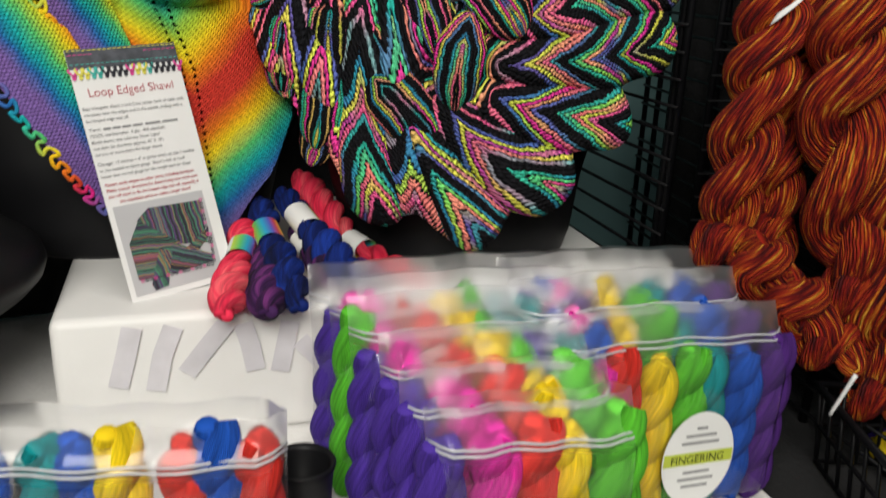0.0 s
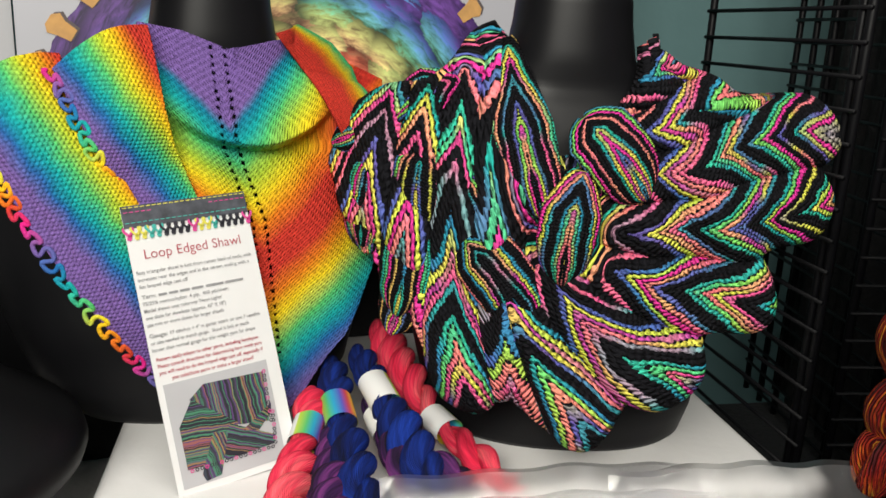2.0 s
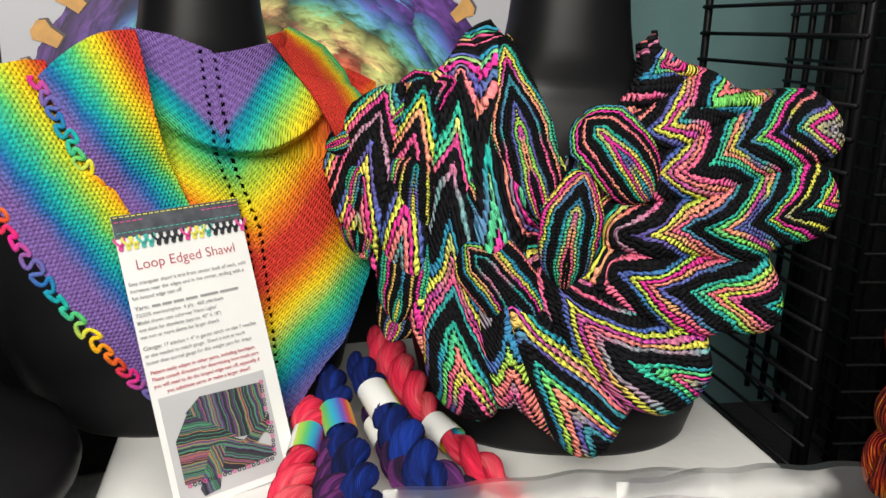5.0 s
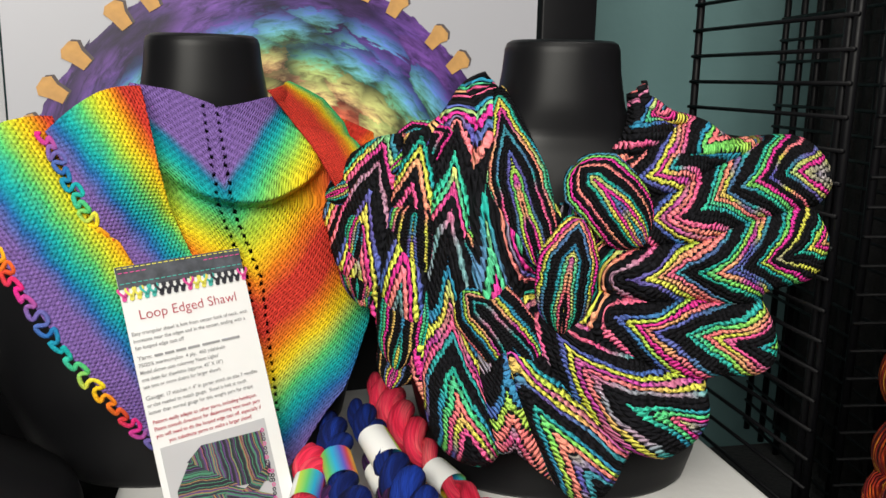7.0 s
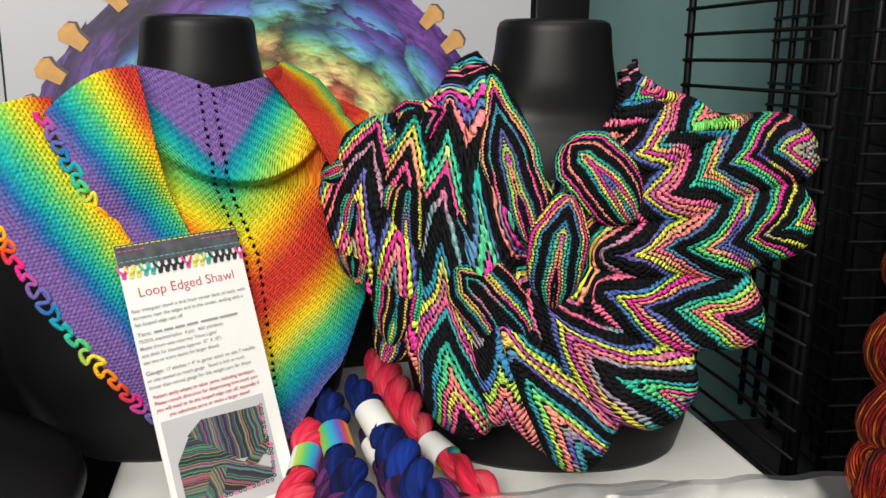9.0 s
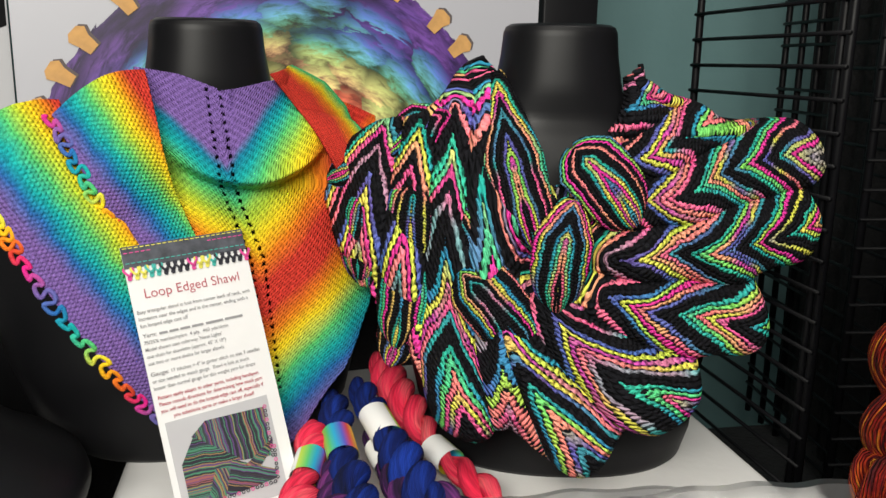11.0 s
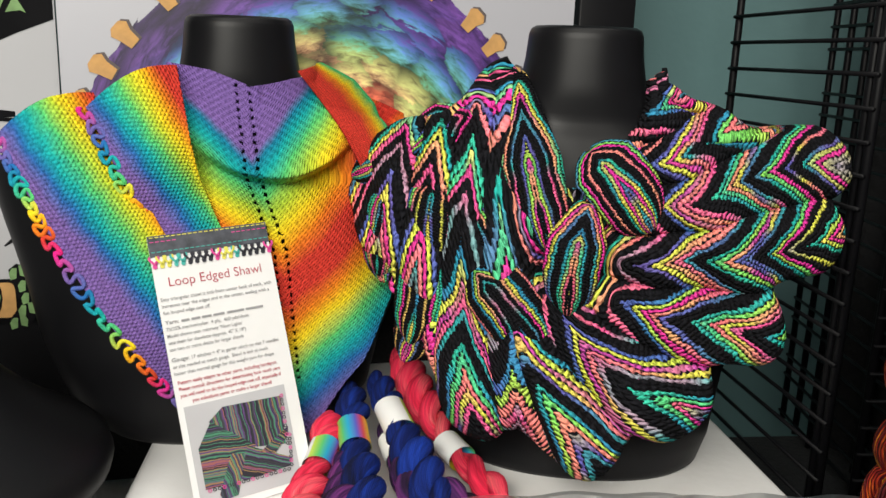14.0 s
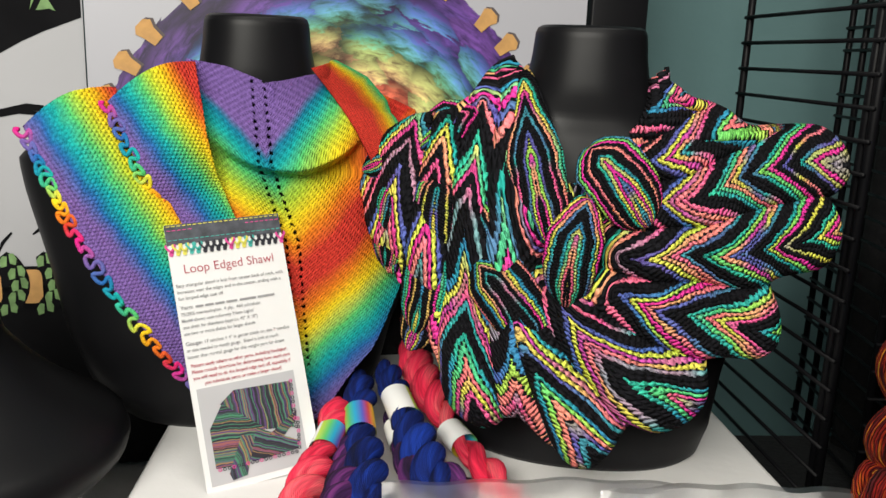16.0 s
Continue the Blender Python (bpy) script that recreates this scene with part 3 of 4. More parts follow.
def scarf_body():
    nu, nv = 600, 140
    phi = np.radians(np.linspace(134, 408, nu + 1))
    ray = np.stack((np.cos(phi), np.sin(phi)), 1)
    mid = np.array((0.01, 0.40))
    inner = np.interp(np.degrees(phi), (134, 165, 203, 230, 260, 300, 350, 378, 408), (0.108, 0.082, 0.070, 0.055, 0.04, 0.03, 0.04, 0.052, 0.103))
    outer = inner + 0.02
    for r in np.arange(0.06, 0.40, 0.001):
        d = rib_field(mid + ray * r, 0.041)
        d[:, 4:7] -= 0.007
        outer = np.where((-0.016 * np.log(np.exp(-d / 0.016).sum(1)) < HEM) & (r > outer), r, outer)
    outer[1:-1] = (outer[:-2] + 2 * outer[1:-1] + outer[2:]) / 4
    b = np.linspace(0, 1, nv + 1)
    r = inner[:, None] + (outer - inner)[:, None] * b[None, :]
    p = mid + ray[:, None, :] * r[:, :, None]
    d = rib_field(p.reshape(-1, 2))
    two = np.sort(d, axis=1)
    v = flow(p.reshape(-1, 2))
    w = 1 / (d ** 4 + 1e-9)
    ends = flow(np.array([rib[-1] for rib in RIBS]))
    over = np.clip(v - (w * ends).sum(1) / w.sum(1) + 0.045, 0, None)
    v = v - 0.32 * over
    u = two[:, 0]
    f = (v * LEAN[0] - u * LEAN[1]).reshape(nu + 1, nv + 1)
    g = ((v + 0.32 * over) * LEAN[1] + u * LEAN[0] + 0.21 * np.argmin(d, axis=1)).reshape(nu + 1, nv + 1)
    dome = (0.021 * (1 - (u / two[:, 1]) ** 2)).reshape(nu + 1, nv + 1)
    hem = 0.012 * np.clip((b - 0.93) / 0.07, 0, 1) ** 2

    def point(a, c):
        i, j = round(a * nu), round(c * nv)
        s, h = p[i, j]
        fold = 0.007 * math.sin(phi[i] * 9.7 + 8 * c) * c + 0.006 * math.sin(s * 70 + h * 40)
        tuck = 0.020 * math.exp(-((s + 0.02) / 0.04) ** 2 - ((h - 0.285) / 0.03) ** 2)
        return (s, front_r(s, h) + fold + tuck - dome[i, j] * min(1, c * 6) + hem[j], h)

    def uvs(a, c):
        i, j = round(a * nu), round(c * nv)
        return f[i, j], g[i, j]

    o = part("scarf_body", sheet(nu, nv, point, uvs), MAT_NEON, scarf)
    m = o.modifiers.new("thick", "SOLIDIFY")
    m.thickness = 0.005


scarf_body()


def leaf(apex, tip, width, lift, off, bend=0.0, curl=0.016, blunt=0.0):
    """One knitted leaf of the edging: closed at the apex, rounded at the tip, domed across."""
    a0, t0 = Vector(apex), Vector(tip)
    d = (t0 - a0)
    ln = d.length
    d.normalize()
    side = Vector((-d.y, d.x))

    def full(b):
        return width * min(1.0, 0.05 + blunt * math.sqrt(max(0.0, b) * 6) + 1.5 * b) ** 0.75

    def half(b):
        return full(b) * (1.002 - b ** 5) ** 0.5

    def point(a, b):
        x = (a * 2 - 1)
        p = a0 + d * (ln * b) + side * (x * half(b) + bend * math.sin(math.pi * b))
        y = front_r(p.x, p.y) - lift * (0.35 + 0.65 * math.sin(math.pi * min(1, b * 0.8 + 0.12))) - curl * (1 - x * x) + 0.004
        return (p.x, y, p.y)

    bm = sheet(32, 60, point, lambda a, b: (off + full(b) * (1 - abs(a * 2 - 1)) + 0.10 * ln * b, ln * b + 3 * off))
    o = part("knitted_leaf", bm, MAT_NEON, scarf)
    m = o.modifiers.new("thick", "SOLIDIFY")
    m.thickness, m.offset = 0.006, 0
    return o


# apex, tip, half width, lift and bluntness of the leaves that lie loose over the rest or show from under it
LOOSE = [((0.012, 0.402), (0.078, 0.328), 0.035, 0.034, 0.6), ((0.013, 0.350), (-0.003, 0.236), 0.029, 0.034, 0.3), ((-0.168, 0.235), (-0.184, 0.148), 0.026, 0.0, 0.5),
         ((-0.225, 0.300), (-0.219, 0.228), 0.026, 0.0, 0.5), ((-0.112, 0.274), (-0.030, 0.188), 0.035, 0.018, 0.4),
         ((-0.213, 0.356), (-0.224, 0.236), 0.030, 0.012, 0.4), ((-0.169, 0.292), (-0.177, 0.172), 0.032, 0.012, 0.4), ((-0.070, 0.480), (-0.024, 0.300), 0.034, 0.014, 0.1), ((-0.134, 0.352), (-0.100, 0.262), 0.030, 0.010, 0.2),
         ((-0.152, 0.372), (-0.158, 0.272), 0.029, 0.013, 0.3), ((-0.190, 0.400), (-0.270, 0.345), 0.028, 0.010, 0.3), ((-0.120, 0.432), (-0.190, 0.385), 0.026, 0.012, 0.2)]
for i, (a, t, w, l, bl) in enumerate(LOOSE):
    leaf(a, t, w, l, 0.0285 * i + 0.011, 0.005 * (-1) ** i, blunt=bl)


# ---- the rainbow shawl ----
def front_l(s, h):
    b = 0.165 - 0.55 * (h - 0.05) ** 2
    if s > 0:
        levels = (0.2, 0.3, 0.345, 0.37, 0.39, 0.41, 0.43, 0.46)
        w = table(h, levels, (0.25, 0.295, 0.308, 0.28, 0.22, 0.16, 0.098, 0.077))
        deep = table(h, levels, (0.115, 0.10, 0.097, 0.092, 0.088, 0.085, 0.082, 0.08))
        return -max(b - s * s * (0.65 + 7.8 * (h - 0.12)), deep * max(0.0, 1 - (s / w) ** 2.3) ** 0.43 + 0.010)
    return -(b + 0.25 * min(-s, 0.22))


shawl = empty("rainbow_shawl", L_BUST)
tagged(shawl, "rainbow-striped garter-stitch shawl with looped edging, draped on a bust", "shawl")


def thick(o, t=0.004):
    m = o.modifiers.new("thick", "SOLIDIFY")
    m.thickness = t


def spine(h):
    return table(h, (0.02, 0.256, 0.353, 0.47), (0.037, 0.021, -0.012, -0.02))


def shawl_body():
    def place(a, b):
        top = table(a, (0, 0.25, 0.5, 0.75, 1), (0.478, 0.470, 0.452, 0.462, 0.468))
        left = table(b, (0, 0.3, 0.7, 1), (0.03, -0.10, -0.12, -0.105))
        right = table(b, (0, 0.12, 0.25, 0.5, 0.72, 0.86, 1), (0.04, 0.12, 0.162, 0.187, 0.200, 0.200, 0.088))
        s = mix(left, right, a)
        bottom = 0.02 + 0.62 * max(0.0, abs(s - 0.037) - 0.005)
        return s, mix(min(bottom, 0.1), top, b)

    def point(a, b):
        s, h = place(a, b)
        line = 0.336 + 4.0 * (s - 0.015) ** 2
        fold = 0.042 * smooth01((s + 0.085) / 0.06) * smooth01((0.125 - s) / 0.05) * smooth01((h - line) / 0.016) * (1 - 0.72 * smooth01((h - line) / 0.11))
        hump = 0.004 * math.sin(s * 60 + h * 25)
        return (s, front_l(s, h) - fold + hump - 0.006 + 0.022 * smooth01((-s - 0.02) / 0.05) * smooth01((0.40 - h) / 0.05), h)

    def uvs(a, b):
        s, h = place(a, b)
        up = smooth01((h - 0.33) / 0.05)
        return (s, h - (mix(0.78, 1.05, up) if s < spine(h) else mix(0.78, 1.12, up)) * abs(s - spine(h)))

    def keep(a, b):
        s, h = place(a, b)
        for dx in (-0.009, 0.006):
            if abs(s - spine(h) - dx) < 0.0021 and (h % 0.0092) < 0.0048 and 0.1 < h < 0.46:
                return False
        return True

    thick(part("shawl_body", sheet(150, 260, point, uvs, keep=keep), MAT_BODY, shawl))


shawl_body()


def band(name, hem, inner, mat, lift, width, nu=60, nv=130, back=0.44, rise=0.0, tuck=0.0, arch=0.0, rows_at=(0, 0), rows_run=(1, 0), straight=True):
    """A panel between its hem and its inner edge, both polylines of (s, h), rows running with the hem."""
    def along(line, t):
        q = t * (len(line) - 1)
        return table(q, range(len(line)), [p[0] for p in line]), table(q, range(len(line)), [p[1] for p in line])

    def place(a, b):
        (s0, h0), (s1, h1) = along(hem, b), along(inner, b)
        return mix(s0, s1, a), mix(h0, h1, a)

    def point(a, b):
        s, h = place(a, b)
        over = max(0.0, h - back)
        y = front_l(s, h) - lift * (1 + rise * a * (1 - b)) + tuck * smooth01((b - 0.35) / 0.4) - 0.012 * math.sin(math.pi * min(1, a + 0.1)) + 28 * over * over + 0.003 * math.sin(h * 50 + s * 30)
        return (s, y, h - 2.0 * over * over + arch * math.sin(math.pi * a) * (1 - b) ** 3)

    first, run = Vector(rows_at), Vector(rows_run).normalized()

    def uvs(a, b):
        q = Vector(place(a, b)) - first
        return q.dot(run), (run.x * q.y - run.y * q.x) * width

    o = part(name, sheet(nu, nv, point, uvs if straight else lambda a, b: (b * 0.3, a * width)), mat, shawl)
    thick(o)
    return point


p_under = band("under_flap", [(-0.276, 0.398), (-0.250, 0.345), (-0.225, 0.288), (-0.182, 0.212), (-0.130, 0.134), (-0.080, 0.07)],
               [(-0.185, 0.440), (-0.155, 0.37), (-0.12, 0.30), (-0.08, 0.23), (-0.04, 0.15), (0.0, 0.09)], MAT_FLAP, 0.004, 0.98, back=0.425, arch=0.016, rows_at=(-0.175, 0.216), rows_run=(0.56, -0.83))
p_flap = band("front_flap", [(-0.188, 0.428), (-0.174, 0.395), (-0.158, 0.358), (-0.142, 0.325), (-0.124, 0.300), (-0.110, 0.276)],
              [(-0.096, 0.473), (-0.090, 0.44), (-0.082, 0.39), (-0.072, 0.345), (-0.060, 0.31), (-0.048, 0.28)], MAT_FLAP, 0.016, 1.08, back=0.445, rise=1.2, tuck=0.020, arch=0.014, rows_at=(-0.110, 0.276), rows_run=(0.56, -0.83))
band("shoulder_drape", [(0.045, 0.472), (0.075, 0.435), (0.102, 0.395), (0.124, 0.355)], [(0.080, 0.480), (0.124, 0.460), (0.152, 0.430), (0.165, 0.390)], MAT_SHOULDER, 0.020, 0.075, 40, 70, back=0.462, straight=False)


def loops(point, n, seed):
    """A serpentine of loops along a hem."""
    rnd = random.Random(seed)
    pts = []
    for i in range(n * 18 + 1):
        t = i / (n * 18)
        ph = 2 * math.pi * t * n
        p, q = Vector(point(0, t)), Vector(point(0, min(1, t + 0.01)))
        d = (q - p).normalized() if (q - p).length > 1e-6 else Vector((0, 0, -1))
        side = d.cross(Vector((0, -1, 0))).normalized()
        pts.append(p + side * (0.003 + (0.0058 + 0.0020 * math.sin(t * 37 + seed)) * math.sin(ph + 0.5 * math.sin(t * 23 + seed))) + d * -0.0042 * math.sin(2 * ph) + Vector((0, -0.004 + rnd.uniform(-0.0006, 0.0006), 0)))
    part("loop_edging", tube(pts, 0.0025, 8), MAT_LOOP, shawl, "multicoloured looped cast-off edge")


loops(p_under, 21, 1)
loops(p_flap, 11, 2)


# ---- the rack card ----
CARD = Matrix(((0.7302, -0.2841, 0.6214, -0.389), (0.6815, 0.2381, -0.6920, 1.043), (0.0487, 0.9288, 0.3675, 1.158), (0, 0, 0, 1)))
card = empty("rack_card", CARD)
tagged(card, "tall white printed pattern card leaning on the rainbow-shawled bust", "card")
part("card_stock", slab(-0.018, -0.258, -0.0012, 0.120, 0.055, 0), MAT_PAPER, card, smooth=False)
part("printed_band", slab(-0.018, 0.031, 0.0004, 0.120, 0.055, 0.0008), MAT_BAND, card, "charcoal knitted strip printed across the card's top", smooth=False)
part("printed_photo", slab(-0.0115, -0.250, 0.0004, 0.105, -0.138, 0.0008), MAT_PHOTOBG, card, "grey photo of a striped shawl", smooth=False)


def on_card(name, bm, mat, z=0.0010, label=""):
    o = part(name, bm, mat, card, label, smooth=False)
    o.matrix_basis = Matrix.Translation((0, 0, z))
    return o


def words(text, x, y, size, mat, wide=None, bold=0.0, centre=False):
    """A printed line in the built-in font, fitted to a width."""
    cu = bpy.data.curves.new("words", "FONT")
    cu.body, cu.size, cu.offset = text, size, bold
    tmp = bpy.data.objects.new("words", cu)
    me = bpy.data.meshes.new_from_object(tmp)
    bpy.data.objects.remove(tmp)
    xs = [v.co.x for v in me.vertices]
    k = wide / (max(xs) - min(xs)) if wide else 1.0
    for v in me.vertices:
        v.co.x = x + (v.co.x - min(xs)) * k
        v.co.y += y
    me.materials.append(mat)
    o = new("printed_line", me)
    o.parent = card
    o.matrix_basis = Matrix.Translation((0, 0, 0.0012))
    return o


words("Loop Edged Shawl", -0.003, -0.0035, 0.0150, MAT_ROSE, 0.107, -0.00012)
LINES = [("Easy triangular shawl is knit from center back of neck, with", -0.015, -0.019, 0.128), ("increases near the edges and in the center, ending with a", -0.015, -0.0265, 0.124), ("fun looped edge cast off", -0.015, -0.034, 0.052),
         ("75/25% merino/nylon  4 ply,  460 yds/skein", -0.015, -0.0525, 0.094), ("Model shown uses colorway 'Neon Lights'", -0.015, -0.060, 0.085), ("one skein for shawlette (approx. 45\" X 18\")", -0.015, -0.0675, 0.088),
         ("use two or more skeins for larger shawls", -0.015, -0.075, 0.084), ("17 stitches = 4\" in garter stitch on size 7 needles", 0.007, -0.087, 0.102), ("or size needed to match gauge.  Shawl is knit at much", -0.015, -0.0945, 0.109), ("looser than normal gauge for this weight yarn for drape", -0.015, -0.102, 0.115)]
for text, x, y, w in LINES:
    words(text, x, y, 0.0056, MAT_TEXT, w, 0.00006)
words("Yarn:", -0.015, -0.045, 0.0062, MAT_TEXT, 0.015, 0.00008)
words("Gauge:", -0.015, -0.087, 0.0062, MAT_TEXT, 0.019, 0.00008)
for x0, x1 in ((0.003, 0.012), (0.014, 0.024), (0.026, 0.037), (0.039, 0.052), (0.055, 0.075), (0.077, 0.098)):
    on_card("printed_bar", slab(x0, -0.0448, 0, x1, -0.0422, 0.0002), MAT_GREYINK)
for i, (text, w) in enumerate((("Pattern easily adapts to other yarns, including handspun.", 0.115), ("Please consult directions for determining how much yarn", 0.117), ("you will need to do the looped edge cast off, especially if", 0.117), ("you substitute yarns or make a larger shawl!", 0.092))):
    words(text, -0.013 + (0.012 if i == 3 else 0), -0.1125 - 0.0072 * i, 0.0056, MAT_ROSE, w, 0.00006)

# stitching and loops printed along the card's strip
for k, (y, ink) in enumerate(((0.0525, "yellow"), (0.0475, "pink"), (0.036, "teal"))):
    for i in range(22):
        x = -0.016 + i * 0.0062
        if k == 1 and 4 < i < 15:
            continue
        on_card("printed_stitch", slab(x, y, 0, x + 0.0042, y + 0.0009, 0.0002), INKS[ink])
SEQ = ["pink", "yellow", "yellow", "teal", "teal", "black", "black", "black", "black", "pink", "yellow", "yellow", "teal", "black", "black", "black", "black", "pink"]
for i, ink in enumerate(SEQ):
    x = -0.0145 + i * 0.0078
    pts = [(x - 0.004 + 0.0078 * t / 6.2832 - 0.0022 * math.sin(2 * t), 0.0250 + 0.0062 * math.cos(t)) for t in (2 * math.pi * j / 16 for j in range(17))]
    on_card("printed_loop", stroke(pts, 0.0026), INKS[ink], 0.0012 + 0.0002 * (i % 2))


def printed(points, turn, z):
    """A striped piece of the photographed shawl."""
    bm = flat(points)
    lay = bm.loops.layers.uv.new("UVMap")
    c, s = math.cos(radians(turn)), math.sin(radians(turn))
    for f in bm.faces:
        for lp in f.loops:
            lp[lay].uv = (lp.vert.co.x * c + lp.vert.co.y * s + turn, -lp.vert.co.x * s + lp.vert.co.y * c)
    on_card("photographed_shawl", bm, MAT_PHOTO, z)


printed([(0.012, -0.160), (0.030, -0.147), (0.098, -0.150), (0.094, -0.205), (0.06, -0.20)], 4, 0.0012)
printed([(-0.004, -0.186), (0.014, -0.160), (0.060, -0.198), (0.028, -0.232), (-0.004, -0.231)], 84, 0.0014)
printed([(0.050, -0.196), (0.098, -0.222), (0.094, -0.231), (0.040, -0.233), (0.030, -0.225)], 65, 0.0016)
printed([(0.030, -0.200), (0.046, -0.204), (0.030, -0.246), (0.013, -0.248), (0.010, -0.240)], 15, 0.0018)
printed([(0.062, -0.207), (0.100, -0.186), (0.098, -0.196), (0.080, -0.212)], 50, 0.0020)
for x0, y0, x1, y1, n in ((0.099, -0.150, 0.096, -0.205, 12), (0.0, -0.233, 0.092, -0.234, 18), (0.100, -0.196, 0.096, -0.23, 8)):
    for i in range(n):
        x, y = mix(x0, x1, i / (n - 1)), mix(y0, y1, i / (n - 1))
        pts = [(x + 0.0017 * math.cos(t), y + 0.0017 * math.sin(t)) for t in (2 * math.pi * j / 8 for j in range(9))]
        on_card("printed_loop", stroke(pts, 0.0009), INKS["black"] if i % 3 else INKS["pink"], 0.0022)


# ---- hanks of yarn ----
def hank(path, r, turns, mat, parent, steps=64, sides=14, name="yarn_strand", pinch=None):
    """A twisted hank: two fat strands wound round one another along a path, fuller in the middle."""
    n = len(path)
    pos = [Vector([table(i / steps * (n - 1), range(n), [p[k] for p in path]) for k in range(3)]) for i in range(steps + 1)]
    for _ in range(4):
        pos = [pos[0]] + [(pos[i - 1] + pos[i] * 2 + pos[i + 1]) / 4 for i in range(1, steps)] + [pos[-1]]
    def waist(q):
        return 1.0 if pinch is None else 1.0 - 0.48 * math.exp(-((q - pinch) / 0.17) ** 2)

    for k in range(2):
        pts = []
        for i, p in enumerate(pos):
            d = (pos[min(i + 1, steps)] - pos[max(i - 1, 0)]).normalized()
            a = d.cross(Vector((0.1, 0.97, 0.2))).normalized()
            b = d.cross(a)
            t = 2 * math.pi * turns * i / steps + math.pi * k
            e = min(1.0, 0.35 + 3.0 * min(i, steps - i) / steps) * waist(i / steps)
            pts.append(p + (a * math.cos(t) + b * math.sin(t)) * r * 0.52 * e)
        def swell(q, k=k):
            return r * 0.60 * min(1.0, (0.30 + 5.0 * min(q, 1 - q)) ** 0.6) * (1 + 0.05 * math.sin(31 * q + k)) * waist(q)
        part(name, tube(pts, swell, sides), mat, parent)
    return parent


def skein(path, r, turns, mat, label, band_at=None, band_len=0.045, white=0.0):
    o = empty("yarn_skein")
    tagged(o, label, "yarn", "yarn skeins on the box")
    path = [Vector(p) for p in path]
    hank(path, r * 1.06, turns * 1.45, mat, o, 84, pinch=band_at)
    if band_at is not None:
        i = min(int(band_at * (len(path) - 1)), len(path) - 2)
        c = path[i].lerp(path[i + 1], band_at * (len(path) - 1) - i)
        d = (path[i + 1] - path[i]).normalized()
        up = (Vector((0, 0, 1)) - d * d.z).normalized()
        side = d.cross(up)
        rr = r * 0.77
        bm = sheet(36, 4, lambda a, b: c + d * (b - 0.5) * band_len + (side * math.cos(6.2832 * a) * 1.06 + up * math.sin(6.2832 * a) * 0.94) * rr, lambda a, b: ((a + white) % 1.0 if a < 1 else (white % 1.0), b))
        part("paper_label", bm, MAT_LABEL, o, "white and rainbow paper label band")
    return o


skein([(-0.232, 1.14, 0.972), (-0.222, 1.08, 0.962), (-0.212, 0.99, 0.95), (-0.198, 0.89, 0.944)], 0.0215, 2.5, MAT_CORAL, "coral twisted yarn skein with a rainbow label on the white box", 0.40, 0.045, 0.3)
skein([(-0.222, 1.195, 0.990), (-0.195, 1.105, 0.975), (-0.160, 1.02, 0.962), (-0.118, 0.915, 0.946)], 0.0225, 2.6, MAT_NAVY, "royal blue twisted yarn skein lying on the others", 0.38, 0.05, 0.45)
skein([(-0.195, 1.215, 1.000), (-0.150, 1.13, 0.985), (-0.108, 1.06, 0.968), (-0.060, 0.99, 0.948)], 0.0235, 2.6, MAT_NAVY, "dark blue twisted yarn skein lying on the others", 0.34, 0.05, 0.10)
skein([(-0.185, 1.29, 1.01), (-0.142, 1.22, 0.985), (-0.078, 1.13, 0.955), (0.012, 1.02, 0.943)], 0.022, 3.0, MAT_CORAL, "coral twisted yarn skein half under the blue ones", 0.68, 0.04, 0.1)
skein([(-0.190, 1.10, 0.95), (-0.178, 1.03, 0.948), (-0.166, 0.97, 0.946), (-0.152, 0.905, 0.943)], 0.022, 2.2, MAT_PLUM, "dark plum twisted yarn skein lying on the white box")
skein([(-0.165, 1.15, 0.965), (-0.130, 1.08, 0.958), (-0.095, 1.03, 0.95), (-0.030, 1.02, 0.943)], 0.022, 2.4, MAT_PLUM, "plum and black twisted yarn skein tucked beneath the blue ones", 0.25, 0.045, 0.2)


# ---- the loom poster, the banner and their post ----
POSTER = Matrix.Translation((-0.578, 1.289, 0)) @ Matrix.Rotation(math.atan2(0.442, 0.897), 4, "Z") @ Matrix.Rotation(math.pi / 2, 4, "X")
poster = empty("loom_poster", POSTER)
tagged(poster, "white poster printed with rainbow fibre on a round peg loom", "poster")
bm = slab(-0.086, 1.16, -0.006, 0.661, 1.72, 0)
lay = bm.loops.layers.uv.new("UVMap")
for f in bm.faces:
    for lp in f.loops:
        lp[lay].uv = (lp.vert.co.x - 0.266, lp.vert.co.y - 1.211)
part("poster_sheet", bm, MAT_POSTER, poster, smooth=False)
for i in range(19):
    t = radians(0 + 10.0 * i + 1.5 * math.sin(i * 2.3))
    pts = [(-0.006, -0.011), (0.014, -0.014), (0.026, -0.021), (0.036, -0.013), (0.037, 0.006), (0.029, 0.016), (0.014, 0.012), (-0.006, 0.010)]
    for nm, mat, z, grow, dy in (("printed_peg_shade", MAT_SHADE, 0.0005, 1.0, 0.006), ("printed_peg", MAT_TAN, 0.0012, 1.0, 0.0)):
        o = part(nm, flat([(x * grow * 0.84, y * grow * 0.8) for x, y in pts]), mat, poster, smooth=False)
        o.matrix_basis = Matrix.Translation((0.266 + 0.332 * math.cos(t) + dy * 0.6, 1.211 + 0.332 * math.sin(t) - dy * 0.6 + (0.006 if dy else 0), z)) @ Matrix.Rotation(t, 4, "Z")

banner = empty("printed_banner", POSTER)
tagged(banner, "white hanging banner with bold black brush drawing and green knots", "banner")
part("banner_cloth", slab(-0.95, 0.752, -0.016, -0.09, 2.0, -0.012), MAT_BANNER, banner, smooth=False)


